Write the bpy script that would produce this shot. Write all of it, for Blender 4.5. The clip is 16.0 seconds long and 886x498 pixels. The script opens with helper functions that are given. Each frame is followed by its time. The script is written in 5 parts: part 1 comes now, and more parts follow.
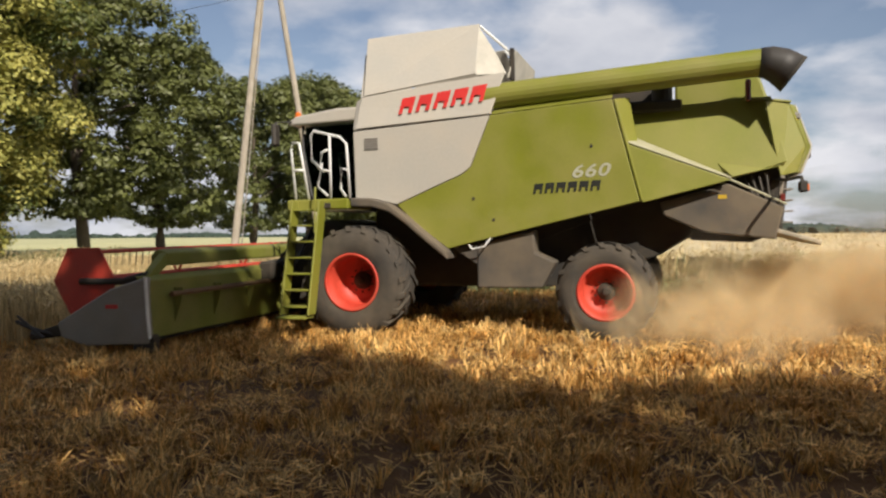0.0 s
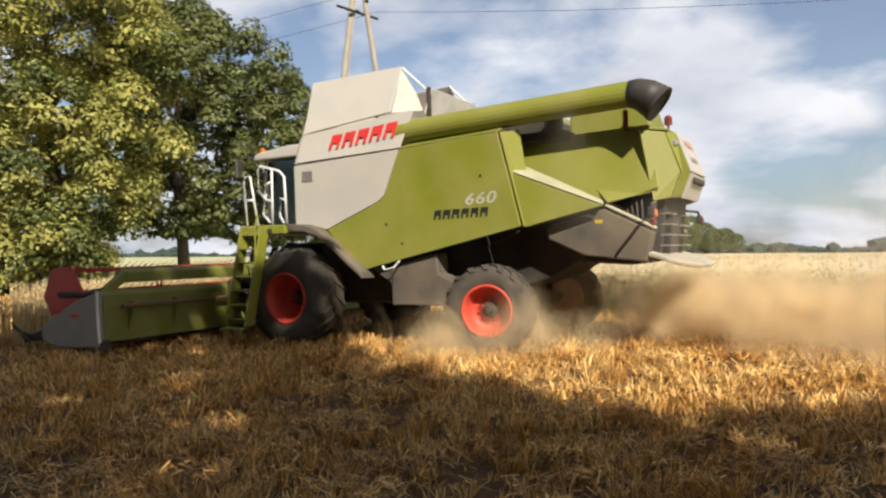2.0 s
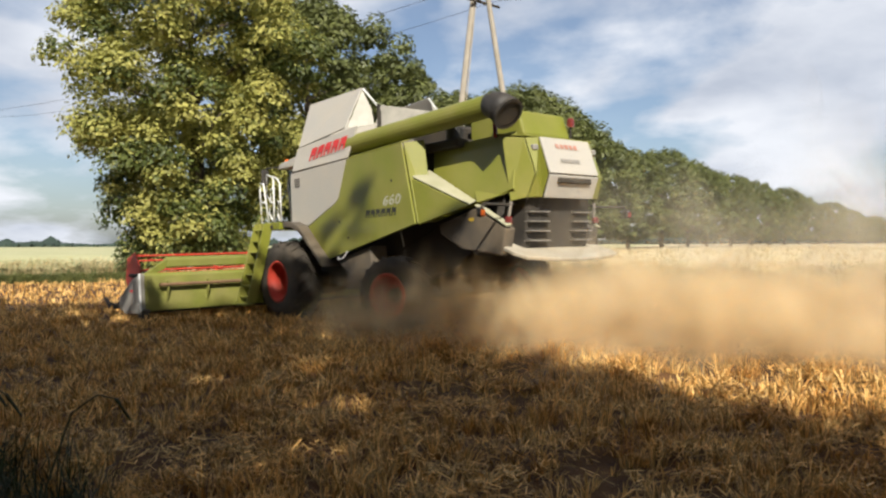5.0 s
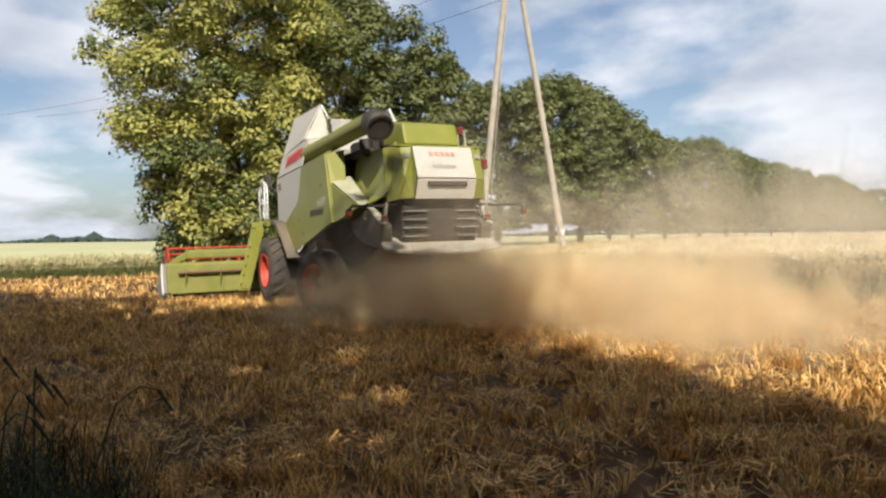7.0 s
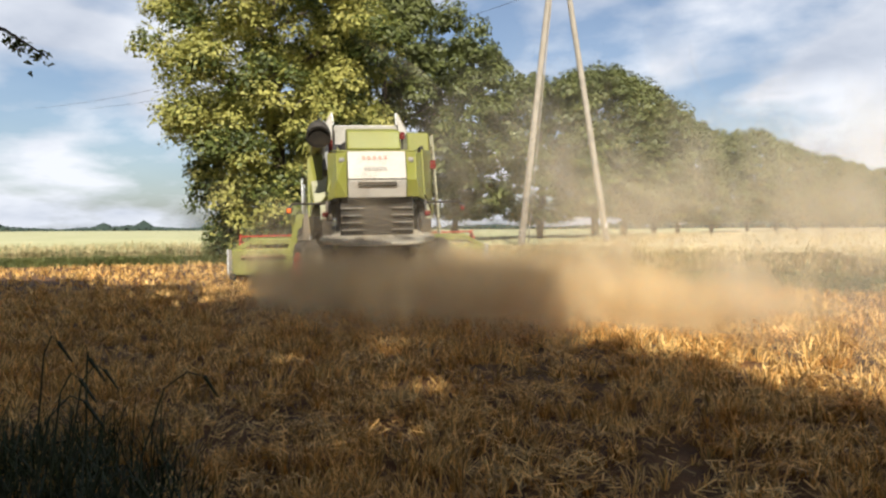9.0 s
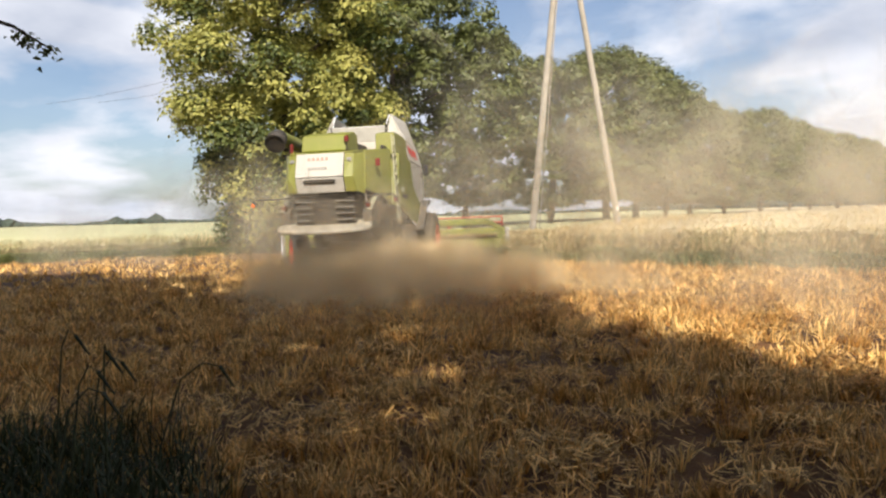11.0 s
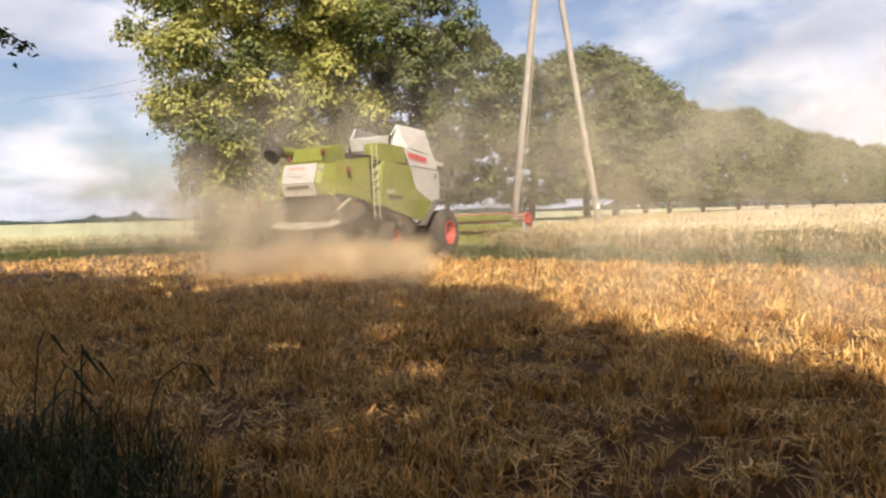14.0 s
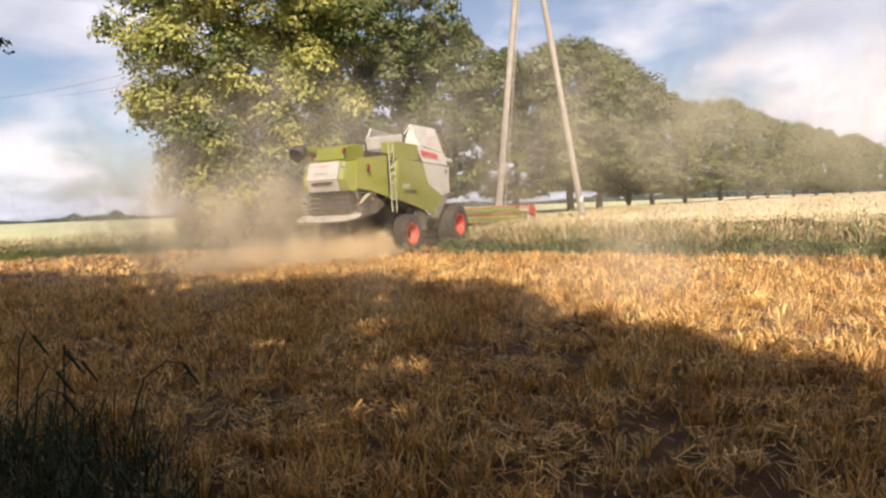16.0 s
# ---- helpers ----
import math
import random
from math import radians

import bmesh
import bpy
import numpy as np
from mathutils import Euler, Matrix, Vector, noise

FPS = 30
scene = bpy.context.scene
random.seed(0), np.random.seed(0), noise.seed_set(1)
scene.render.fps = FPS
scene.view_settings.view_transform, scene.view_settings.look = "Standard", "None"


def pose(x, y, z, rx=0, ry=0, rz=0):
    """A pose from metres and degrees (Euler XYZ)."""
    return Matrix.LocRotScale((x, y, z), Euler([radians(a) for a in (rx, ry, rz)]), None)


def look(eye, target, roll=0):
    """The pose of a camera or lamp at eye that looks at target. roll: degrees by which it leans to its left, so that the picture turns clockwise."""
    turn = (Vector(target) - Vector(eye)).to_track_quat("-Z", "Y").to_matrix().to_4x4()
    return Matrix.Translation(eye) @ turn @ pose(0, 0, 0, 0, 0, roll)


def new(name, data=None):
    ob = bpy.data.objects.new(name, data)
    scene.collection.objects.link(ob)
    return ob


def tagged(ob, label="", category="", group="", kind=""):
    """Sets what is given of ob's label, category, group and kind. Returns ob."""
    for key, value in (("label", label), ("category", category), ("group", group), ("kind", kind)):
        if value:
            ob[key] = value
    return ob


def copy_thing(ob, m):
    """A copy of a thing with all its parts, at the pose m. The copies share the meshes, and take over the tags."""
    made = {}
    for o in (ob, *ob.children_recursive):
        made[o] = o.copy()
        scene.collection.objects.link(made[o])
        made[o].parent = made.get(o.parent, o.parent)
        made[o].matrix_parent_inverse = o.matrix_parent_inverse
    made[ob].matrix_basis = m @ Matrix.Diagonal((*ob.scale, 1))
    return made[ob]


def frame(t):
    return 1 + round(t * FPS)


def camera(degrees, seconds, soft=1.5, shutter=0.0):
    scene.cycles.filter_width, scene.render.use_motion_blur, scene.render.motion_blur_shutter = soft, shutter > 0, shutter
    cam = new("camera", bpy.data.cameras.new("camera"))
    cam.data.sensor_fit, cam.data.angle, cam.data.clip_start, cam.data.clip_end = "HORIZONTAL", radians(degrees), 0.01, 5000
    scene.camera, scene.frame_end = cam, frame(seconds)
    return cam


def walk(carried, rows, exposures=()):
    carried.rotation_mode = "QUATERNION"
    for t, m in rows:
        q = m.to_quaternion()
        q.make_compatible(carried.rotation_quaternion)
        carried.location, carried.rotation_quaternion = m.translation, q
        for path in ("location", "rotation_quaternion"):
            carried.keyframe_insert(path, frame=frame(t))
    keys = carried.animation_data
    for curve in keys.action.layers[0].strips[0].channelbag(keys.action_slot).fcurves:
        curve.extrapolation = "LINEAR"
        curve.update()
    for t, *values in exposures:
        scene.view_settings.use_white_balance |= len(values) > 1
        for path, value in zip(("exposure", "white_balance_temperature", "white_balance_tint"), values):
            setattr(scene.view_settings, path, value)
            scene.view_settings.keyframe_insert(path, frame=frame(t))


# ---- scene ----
cam = camera(62.52, 16.0, soft=2.4, shutter=0.3)
EYE = 1.752
PATH = [
    (0.0, pose(0, 0, EYE, 88.91, 0.30, 1.76)),
    (0.5, pose(0, 0, EYE, 89.18, 0.11, 3.97)),
    (1.0, pose(0, 0, EYE, 89.06, -0.00, 6.06)),
    (1.5, pose(0, 0, EYE, 88.70, 0.10, 7.63)),
    (2.0, pose(0, 0, EYE, 90.42, 0.30, 8.43)),
    (2.5, pose(0, 0, EYE, 90.50, 0.28, 10.03)),
    (3.0, pose(0, 0, EYE, 90.66, 0.02, 10.69)),
    (3.5, pose(0, 0, EYE, 90.58, 0.06, 12.46)),
    (4.0, pose(0, 0, EYE, 89.98, 0.62, 14.63)),
    (4.5, pose(0, 0, EYE, 89.77, 0.50, 17.09)),
    (5.0, pose(0, 0, EYE, 89.62, 0.17, 17.92)),
    (7.5, pose(0, 0, EYE, 88.83, 0.35, 21.32)),
    (8.0, pose(0, 0, EYE, 88.56, -0.22, 21.90)),
    (8.5, pose(0, 0, EYE, 88.15, 0.49, 22.95)),
    (9.0, pose(0, 0, EYE, 88.37, 0.18, 23.88)),
    (9.5, pose(0, 0, EYE, 88.07, 0.71, 24.13)),
    (12.0, pose(0, 0, EYE, 87.22, 1.43, 24.78)),
    (12.5, pose(0, 0, EYE, 87.32, 1.76, 24.36)),
    (13.0, pose(0, 0, EYE, 87.40, 1.81, 24.04)),
    (13.5, pose(0, 0, EYE, 87.35, 1.57, 23.78)),
    (14.0, pose(0, 0, EYE, 87.16, 1.36, 23.27)),
    (14.5, pose(0, 0, EYE, 87.10, 1.67, 23.32)),
    (15.0, pose(0, 0, EYE, 86.83, 2.04, 22.64)),
    (15.5, pose(0, 0, EYE, 86.70, 2.10, 22.44)),
    (16.0, pose(0, 0, EYE, 86.67, 2.06, 22.01)),
]
EXPOSURES = [(0.0, 0.36, 6500, 12), (1.5, 0.56, 6450, 12), (2.2, 0.63, 6450, 11), (4.5, 0.57, 6300, 10), (7.5, 0.61, 6250, 10), (9.0, 0.64, 6250, 10), (12.0, 0.72, 6350, 14), (16.0, 0.71, 6450, 18)]
walk(cam, PATH, EXPOSURES)

SLOPE_X, SLOPE_Y = 0.01689, 0.00765
# the harvester: seconds, x, y, heading in degrees
DRIVE = [
    (0.0, -1.35, 14.07, 164.22),
    (0.5, -2.09, 14.35, 163.92),
    (1.0, -2.84, 14.67, 162.84),
    (1.5, -3.55, 14.95, 161.33),
    (2.0, -4.26, 15.16, 159.85),
    (2.5, -4.91, 15.38, 157.95),
    (3.0, -5.54, 15.66, 156.67),
    (3.5, -6.10, 15.93, 154.46),
    (4.0, -6.69, 16.21, 153.04),
    (4.5, -7.29, 16.54, 151.38),
    (5.0, -7.87, 16.89, 148.76),
    (5.5, -8.53, 17.33, 146.34),
    (6.0, -9.16, 17.79, 143.62),
    (6.5, -9.79, 18.30, 140.84),
    (7.0, -10.39, 18.83, 137.59),
    (7.5, -10.96, 19.39, 133.78),
    (8.0, -11.28, 19.76, 129.67),
    (8.5, -11.63, 20.23, 126.25),
    (9.0, -12.04, 20.83, 122.92),
    (9.5, -12.45, 21.49, 120.10),
    (10.0, -12.80, 22.15, 116.53),
    (10.5, -13.10, 22.83, 111.88),
    (11.0, -13.35, 23.53, 106.75),
    (11.5, -13.54, 24.25, 101.77),
    (12.0, -13.67, 24.98, 97.55),
    (12.5, -13.71, 25.72, 93.91),
    (13.0, -13.72, 26.42, 91.22),
    (13.5, -13.69, 27.09, 88.85),
    (14.0, -13.64, 27.73, 86.85),
    (14.5, -13.59, 28.33, 85.32),
    (15.0, -13.53, 28.95, 85.10),
    (15.5, -13.48, 29.56, 85.18),
    (16.0, -13.43, 30.20, 85.77),
]


def ground_z(x, y):
    r = math.hypot(x, y)
    return (SLOPE_X * x + SLOPE_Y * y) * min(1.0, 40.0 / max(r, 1e-3))


# ---- light ----
SUN_AZ, SUN_EL = (0.45, -0.893), 38.0
SUN_WAY = Vector((SUN_AZ[0] * math.cos(radians(SUN_EL)), SUN_AZ[1] * math.cos(radians(SUN_EL)), math.sin(radians(SUN_EL))))
sun = new("sun", bpy.data.lights.new("sun", "SUN"))
sun.data.energy, sun.data.angle, sun.data.color = 5.0, radians(0.6), (1.0, 0.92, 0.79)
sun.matrix_world = look(SUN_WAY * 100, (0, 0, 0))

world = bpy.data.worlds.new("world")
scene.world = world
world.use_nodes = True
wn, wl = world.node_tree.nodes, world.node_tree.links
wn.clear()
sky = wn.new("ShaderNodeTexSky")
sky.sky_type, sky.sun_disc = "NISHITA", False
sky.sun_elevation, sky.sun_rotation = radians(SUN_EL), math.atan2(SUN_AZ[0], SUN_AZ[1])
sky.air_density, sky.dust_density, sky.ozone_density = 1.0, 1.6, 2.0
coords = wn.new("ShaderNodeTexCoord")
split = wn.new("ShaderNodeSeparateXYZ")
wl.new(coords.outputs["Generated"], split.inputs[0])
lift = wn.new("ShaderNodeMath")
lift.operation, lift.inputs[1].default_value = "ADD", 0.30
wl.new(split.outputs["Z"], lift.inputs[0])
flat = wn.new("ShaderNodeVectorMath")
flat.operation = "DIVIDE"
wl.new(coords.outputs["Generated"], flat.inputs[0])
spread = wn.new("ShaderNodeCombineXYZ")
for i in range(3):
    wl.new(lift.outputs[0], spread.inputs[i])
wl.new(spread.outputs[0], flat.inputs[1])
cloud = wn.new("ShaderNodeTexNoise")
cloud.inputs["Scale"].default_value, cloud.inputs["Detail"].default_value = 2.0, 9.0
cloud.inputs["Roughness"].default_value, cloud.inputs["Distortion"].default_value = 0.5, 0.1
shift = wn.new("ShaderNodeVectorMath")
shift.operation, shift.inputs[1].default_value = "ADD", (3.7, 1.3, 0.4)
wl.new(flat.outputs[0], shift.inputs[0])
wl.new(shift.outputs[0], cloud.inputs["Vector"])
cover = wn.new("ShaderNodeValToRGB")
cover.color_ramp.elements[0].position, cover.color_ramp.elements[1].position = 0.42, 0.56
cover.color_ramp.elements[0].color = (0.14, 0.14, 0.14, 1)
wl.new(cloud.outputs["Fac"], cover.inputs[0])
shade = wn.new("ShaderNodeTexNoise")
shade.inputs["Scale"].default_value, shade.inputs["Detail"].default_value = 2.1, 6.0
wl.new(flat.outputs[0], shade.inputs["Vector"])
tone = wn.new("ShaderNodeValToRGB")
tone.color_ramp.elements[0].position, tone.color_ramp.elements[1].position = 0.35, 0.62
tone.color_ramp.elements[0].color, tone.color_ramp.elements[1].color = (5.2, 5.6, 6.4, 1), (8.8, 8.9, 9.2, 1)
wl.new(shade.outputs["Fac"], tone.inputs[0])
mix = wn.new("ShaderNodeMix")
mix.data_type = "RGBA"
wl.new(cover.outputs["Color"], mix.inputs[0])
wl.new(sky.outputs[0], mix.inputs[6])
back = wn.new("ShaderNodeBackground")
back.inputs["Strength"].default_value = 0.070
# clouds high overhead, out of view, are dimmed to weaken fill light in shade
high = wn.new("ShaderNodeMapRange")
high.inputs["From Min"].default_value, high.inputs["From Max"].default_value = 0.35, 0.75
high.inputs["To Min"].default_value, high.inputs["To Max"].default_value = 1.0, 0.4
wl.new(split.outputs["Z"], high.inputs["Value"])
grey = wn.new("ShaderNodeVectorMath")
grey.operation = "SCALE"
wl.new(tone.outputs["Color"], grey.inputs[0])
wl.new(high.outputs[0], grey.inputs["Scale"])
wl.new(grey.outputs[0], mix.inputs[7])
wl.new(mix.outputs[2], back.inputs["Color"])
wout = wn.new("ShaderNodeOutputWorld")
wl.new(back.outputs[0], wout.inputs["Surface"])


# ---- materials ----
def material(name, color, color2=None, rough=0.6, metal=0.0, scale=4.0, fine=60.0, bump=0.0, random="", spread_=0.25, dirt=None, dirt_amount=0.0, translucent=0.0, coat=0.0):
    """Two scales of noise between two colours, a random brightness by island or object, dust laid over it, fine relief."""
    m = bpy.data.materials.new(name)
    m.use_nodes = True
    n, l = m.node_tree.nodes, m.node_tree.links
    b = n["Principled BSDF"]
    b.inputs["Roughness"].default_value, b.inputs["Metallic"].default_value = rough, metal
    b.inputs["Coat Weight"].default_value = coat
    tc = n.new("ShaderNodeTexCoord")
    n1, n2 = n.new("ShaderNodeTexNoise"), n.new("ShaderNodeTexNoise")
    n1.inputs["Scale"].default_value, n2.inputs["Scale"].default_value = scale, fine
    n1.inputs["Detail"].default_value = n2.inputs["Detail"].default_value = 4.0
    for q in (n1, n2):
        l.new(tc.outputs["Object"], q.inputs["Vector"])
    c2 = color2 or tuple(c * 0.72 for c in color)
    avg = n.new("ShaderNodeMath")
    avg.operation = "MULTIPLY_ADD"
    avg.inputs[1].default_value = 0.35
    l.new(n2.outputs["Fac"], avg.inputs[0])
    part_ = n.new("ShaderNodeMath")
    part_.operation, part_.inputs[1].default_value = "MULTIPLY", 0.65
    l.new(n1.outputs["Fac"], part_.inputs[0])
    l.new(part_.outputs[0], avg.inputs[2])
    ramp = n.new("ShaderNodeValToRGB")
    ramp.color_ramp.elements[0].position, ramp.color_ramp.elements[1].position = 0.36, 0.64
    ramp.color_ramp.elements[0].color, ramp.color_ramp.elements[1].color = (*c2, 1), (*color, 1)
    l.new(avg.outputs[0], ramp.inputs[0])
    out = ramp.outputs["Color"]
    if random:
        src = n.new("ShaderNodeNewGeometry").outputs["Random Per Island"] if random == "island" else n.new("ShaderNodeObjectInfo").outputs["Random"]
        rng = n.new("ShaderNodeMapRange")
        rng.inputs["To Min"].default_value, rng.inputs["To Max"].default_value = 1 - spread_, 1 + spread_
        l.new(src, rng.inputs["Value"])
        hsv = n.new("ShaderNodeHueSaturation")
        l.new(out, hsv.inputs["Color"])
        l.new(rng.outputs[0], hsv.inputs["Value"])
        out = hsv.outputs["Color"]
    if dirt:
        n3 = n.new("ShaderNodeTexNoise")
        n3.inputs["Scale"].default_value, n3.inputs["Detail"].default_value = 1.3, 8.0
        l.new(tc.outputs["Object"], n3.inputs["Vector"])
        mr = n.new("ShaderNodeMapRange")
        mr.inputs["From Min"].default_value, mr.inputs["From Max"].default_value = 0.3, 0.75
        mr.inputs["To Max"].default_value = dirt_amount
        l.new(n3.outputs["Fac"], mr.inputs["Value"])
        mx = n.new("ShaderNodeMix")
        mx.data_type = "RGBA"
        mx.inputs[7].default_value = (*dirt, 1)
        l.new(mr.outputs[0], mx.inputs[0])
        l.new(out, mx.inputs[6])
        out = mx.outputs[2]
        rr = n.new("ShaderNodeMapRange")
        rr.inputs["To Min"].default_value, rr.inputs["To Max"].default_value = rough, min(1.0, rough + 0.35)
        l.new(n3.outputs["Fac"], rr.inputs["Value"])
        l.new(rr.outputs[0], b.inputs["Roughness"])
    l.new(out, b.inputs["Base Color"])
    if bump:
        bp = n.new("ShaderNodeBump")
        bp.inputs["Strength"].default_value, bp.inputs["Distance"].default_value = bump, 0.02
        l.new(n2.outputs["Fac"], bp.inputs["Height"])
        l.new(bp.outputs[0], b.inputs["Normal"])
    if translucent:
        tr = n.new("ShaderNodeBsdfTranslucent")
        l.new(out, tr.inputs["Color"])
        ms = n.new("ShaderNodeMixShader")
        ms.inputs[0].default_value = translucent
        l.new(b.outputs[0], ms.inputs[1])
        l.new(tr.outputs[0], ms.inputs[2])
        l.new(ms.outputs[0], n["Material Output"].inputs["Surface"])
    return m


DUST = (0.42, 0.31, 0.17)
M_LIME = material("lime_paint", (0.18, 0.196, 0.011), (0.155, 0.168, 0.010), rough=0.4, scale=1.2, fine=25, dirt=DUST, dirt_amount=0.22, coat=0.2)
M_LIME_DARK = material("green_paint", (0.17, 0.19, 0.02), (0.13, 0.145, 0.016), rough=0.5, scale=2, fine=30, dirt=DUST, dirt_amount=0.3)
M_WHITE = material("white_paint", (0.45, 0.43, 0.385), (0.40, 0.38, 0.335), rough=0.42, scale=1.3, fine=20, dirt=DUST, dirt_amount=0.25, coat=0.15)
M_CLOTH = material("grey_cloth", (0.52, 0.49, 0.42), rough=0.9, scale=3, fine=80, bump=0.2)
M_GREY = material("grey_plastic", (0.062, 0.056, 0.05), (0.045, 0.041, 0.037), rough=0.6, scale=2, fine=40, dirt=DUST, dirt_amount=0.35, bump=0.1)
M_SHIELD = material("shield_grey", (0.25, 0.25, 0.24), (0.19, 0.19, 0.18), rough=0.5, scale=2, fine=40, dirt=DUST, dirt_amount=0.3)
M_DARK = material("dark_metal", (0.022, 0.02, 0.018), (0.013, 0.012, 0.011), rough=0.7, scale=3, fine=50, dirt=DUST, dirt_amount=0.12)
M_BLACK = material("black_plastic", (0.02, 0.02, 0.021), rough=0.45, scale=3, fine=60, dirt=DUST, dirt_amount=0.1)
M_RUBBER = material("tyre_rubber", (0.04, 0.036, 0.032), (0.026, 0.024, 0.022), rough=0.85, scale=5, fine=70, bump=0.3, dirt=DUST, dirt_amount=0.16)
M_RED = material("red_paint", (0.55, 0.035, 0.018), (0.43, 0.028, 0.015), rough=0.4, scale=3, fine=40, dirt=DUST, dirt_amount=0.15)
M_REDMARK = material("red_lettering", (0.6, 0.03, 0.025), rough=0.5, scale=2, fine=30)
M_STICKER = material("yellow_sticker", (0.62, 0.42, 0.03), rough=0.5, scale=3, fine=30)
M_FADED = material("faded_red_lettering", (0.46, 0.19, 0.14), (0.42, 0.26, 0.2), rough=0.6, scale=3, fine=30)
M_RUST = material("rusty_tube", (0.21, 0.12, 0.055), (0.13, 0.075, 0.04), rough=0.8, scale=4, fine=40)
M_RAIL = material("white_rail", (0.78, 0.78, 0.75), rough=0.4, scale=4, fine=50)
M_STEEL = material("bare_steel", (0.3, 0.29, 0.27), rough=0.45, metal=0.6, scale=4, fine=60, dirt=DUST, dirt_amount=0.4)
M_SEAT = material("seat_fabric", (0.035, 0.04, 0.04), rough=0.9, scale=6, fine=90)


def glass_material(name):
    m = bpy.data.materials.new(name)
    m.use_nodes = True
    n, l = m.node_tree.nodes, m.node_tree.links
    n.remove(n["Principled BSDF"])
    clear, gloss, mix_, edge = n.new("ShaderNodeBsdfTransparent"), n.new("ShaderNodeBsdfGlossy"), n.new("ShaderNodeMixShader"), n.new("ShaderNodeFresnel")
    clear.inputs["Color"].default_value = (0.20, 0.31, 0.28, 1)
    gloss.inputs["Roughness"].default_value = 0.04
    edge.inputs["IOR"].default_value = 1.5
    l.new(edge.outputs[0], mix_.inputs[0])
    l.new(clear.outputs[0], mix_.inputs[1])
    l.new(gloss.outputs[0], mix_.inputs[2])
    l.new(mix_.outputs[0], n["Material Output"].inputs["Surface"])
    return m


M_PANE = glass_material("tinted_pane")
M_ORANGE = material("orange_lens", (0.75, 0.16, 0.02), rough=0.25, scale=5, fine=30)
M_REDLENS = material("red_lens", (0.17, 0.028, 0.022), rough=0.25, scale=5, fine=30)
M_MARKDARK = material("dark_lettering", (0.018, 0.02, 0.015), rough=0.5, scale=2, fine=30)
M_MARKPALE = material("pale_lettering", (0.44, 0.44, 0.33), rough=0.5, scale=2, fine=30)
M_SPREADER = material("spreader_plate", (0.45, 0.42, 0.34), rough=0.6, scale=3, fine=40, dirt=DUST, dirt_amount=0.5)

M_SOIL = material("straw_soil", (0.16, 0.072, 0.018), (0.06, 0.026, 0.008), rough=0.95, scale=2.2, fine=26, bump=0.8)
M_STRAW = material("straw", (0.82, 0.56, 0.21), (0.44, 0.205, 0.034), rough=0.6, scale=1.3, fine=9, random="island", spread_=0.65, translucent=0.25)
M_CROP = material("ripe_crop", (0.64, 0.52, 0.29), (0.50, 0.38, 0.18), rough=0.7, scale=0.5, fine=6, random="island", spread_=0.35, translucent=0.3)
M_CROPSHEET = material("crop_canopy", (0.57, 0.48, 0.30), (0.46, 0.38, 0.22), rough=0.95, scale=0.12, fine=4.0, bump=0.6)
M_CROPGREEN = material("unripe_canopy", (0.46, 0.44, 0.25), (0.36, 0.36, 0.18), rough=0.95, scale=0.12, fine=4.0, bump=0.6)
# grass green with the deep shade of the near corner put into it
M_CORNER_SHADED = material("shaded_corner_grass", (0.045, 0.055, 0.014), (0.03, 0.036, 0.01), rough=0.6, scale=0.8, fine=8, random="island", spread_=0.4, translucent=0.2)
M_GRASS = material("green_grass", (0.20, 0.215, 0.07), (0.11, 0.13, 0.04), rough=0.6, scale=0.8, fine=8, random="island", spread_=0.4, translucent=0.3)
M_WEED = material("verge_grass", (0.27, 0.28, 0.13), (0.16, 0.185, 0.075), rough=0.7, scale=0.8, fine=8, random="island", spread_=0.4, translucent=0.3)
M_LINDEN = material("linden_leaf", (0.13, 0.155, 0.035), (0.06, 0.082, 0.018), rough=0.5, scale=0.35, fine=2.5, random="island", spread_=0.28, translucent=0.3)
# blossom yellow, which also paints the sunlit tops of the sprays
M_BLOSSOM_LIT = material("lit_linden_blossom", (0.44, 0.41, 0.11), (0.28, 0.29, 0.07), rough=0.6, scale=0.5, fine=3, random="island", spread_=0.3, translucent=0.35)
M_LEAF = material("tree_leaf", (0.15, 0.165, 0.045), (0.08, 0.096, 0.027), rough=0.5, scale=0.3, fine=2, random="island", spread_=0.28, translucent=0.25)
M_BARK = material("bark", (0.11, 0.085, 0.06), (0.06, 0.047, 0.035), rough=0.9, scale=3, fine=18, bump=0.9)
M_POLE = material("pole_concrete", (0.36, 0.32, 0.26), (0.27, 0.24, 0.19), rough=0.85, scale=2, fine=25, bump=0.3)
M_WIRE = material("wire", (0.06, 0.06, 0.06), rough=0.5, scale=5, fine=20)
M_WOODS = material("far_woods", (0.035, 0.055, 0.04), (0.02, 0.035, 0.028), rough=0.9, scale=0.1, fine=1.2)
M_CHAFF = material("chaff", (0.56, 0.37, 0.15), (0.42, 0.26, 0.10), rough=0.85, scale=1.5, fine=10, random="island", spread_=0.3, translucent=0.4)


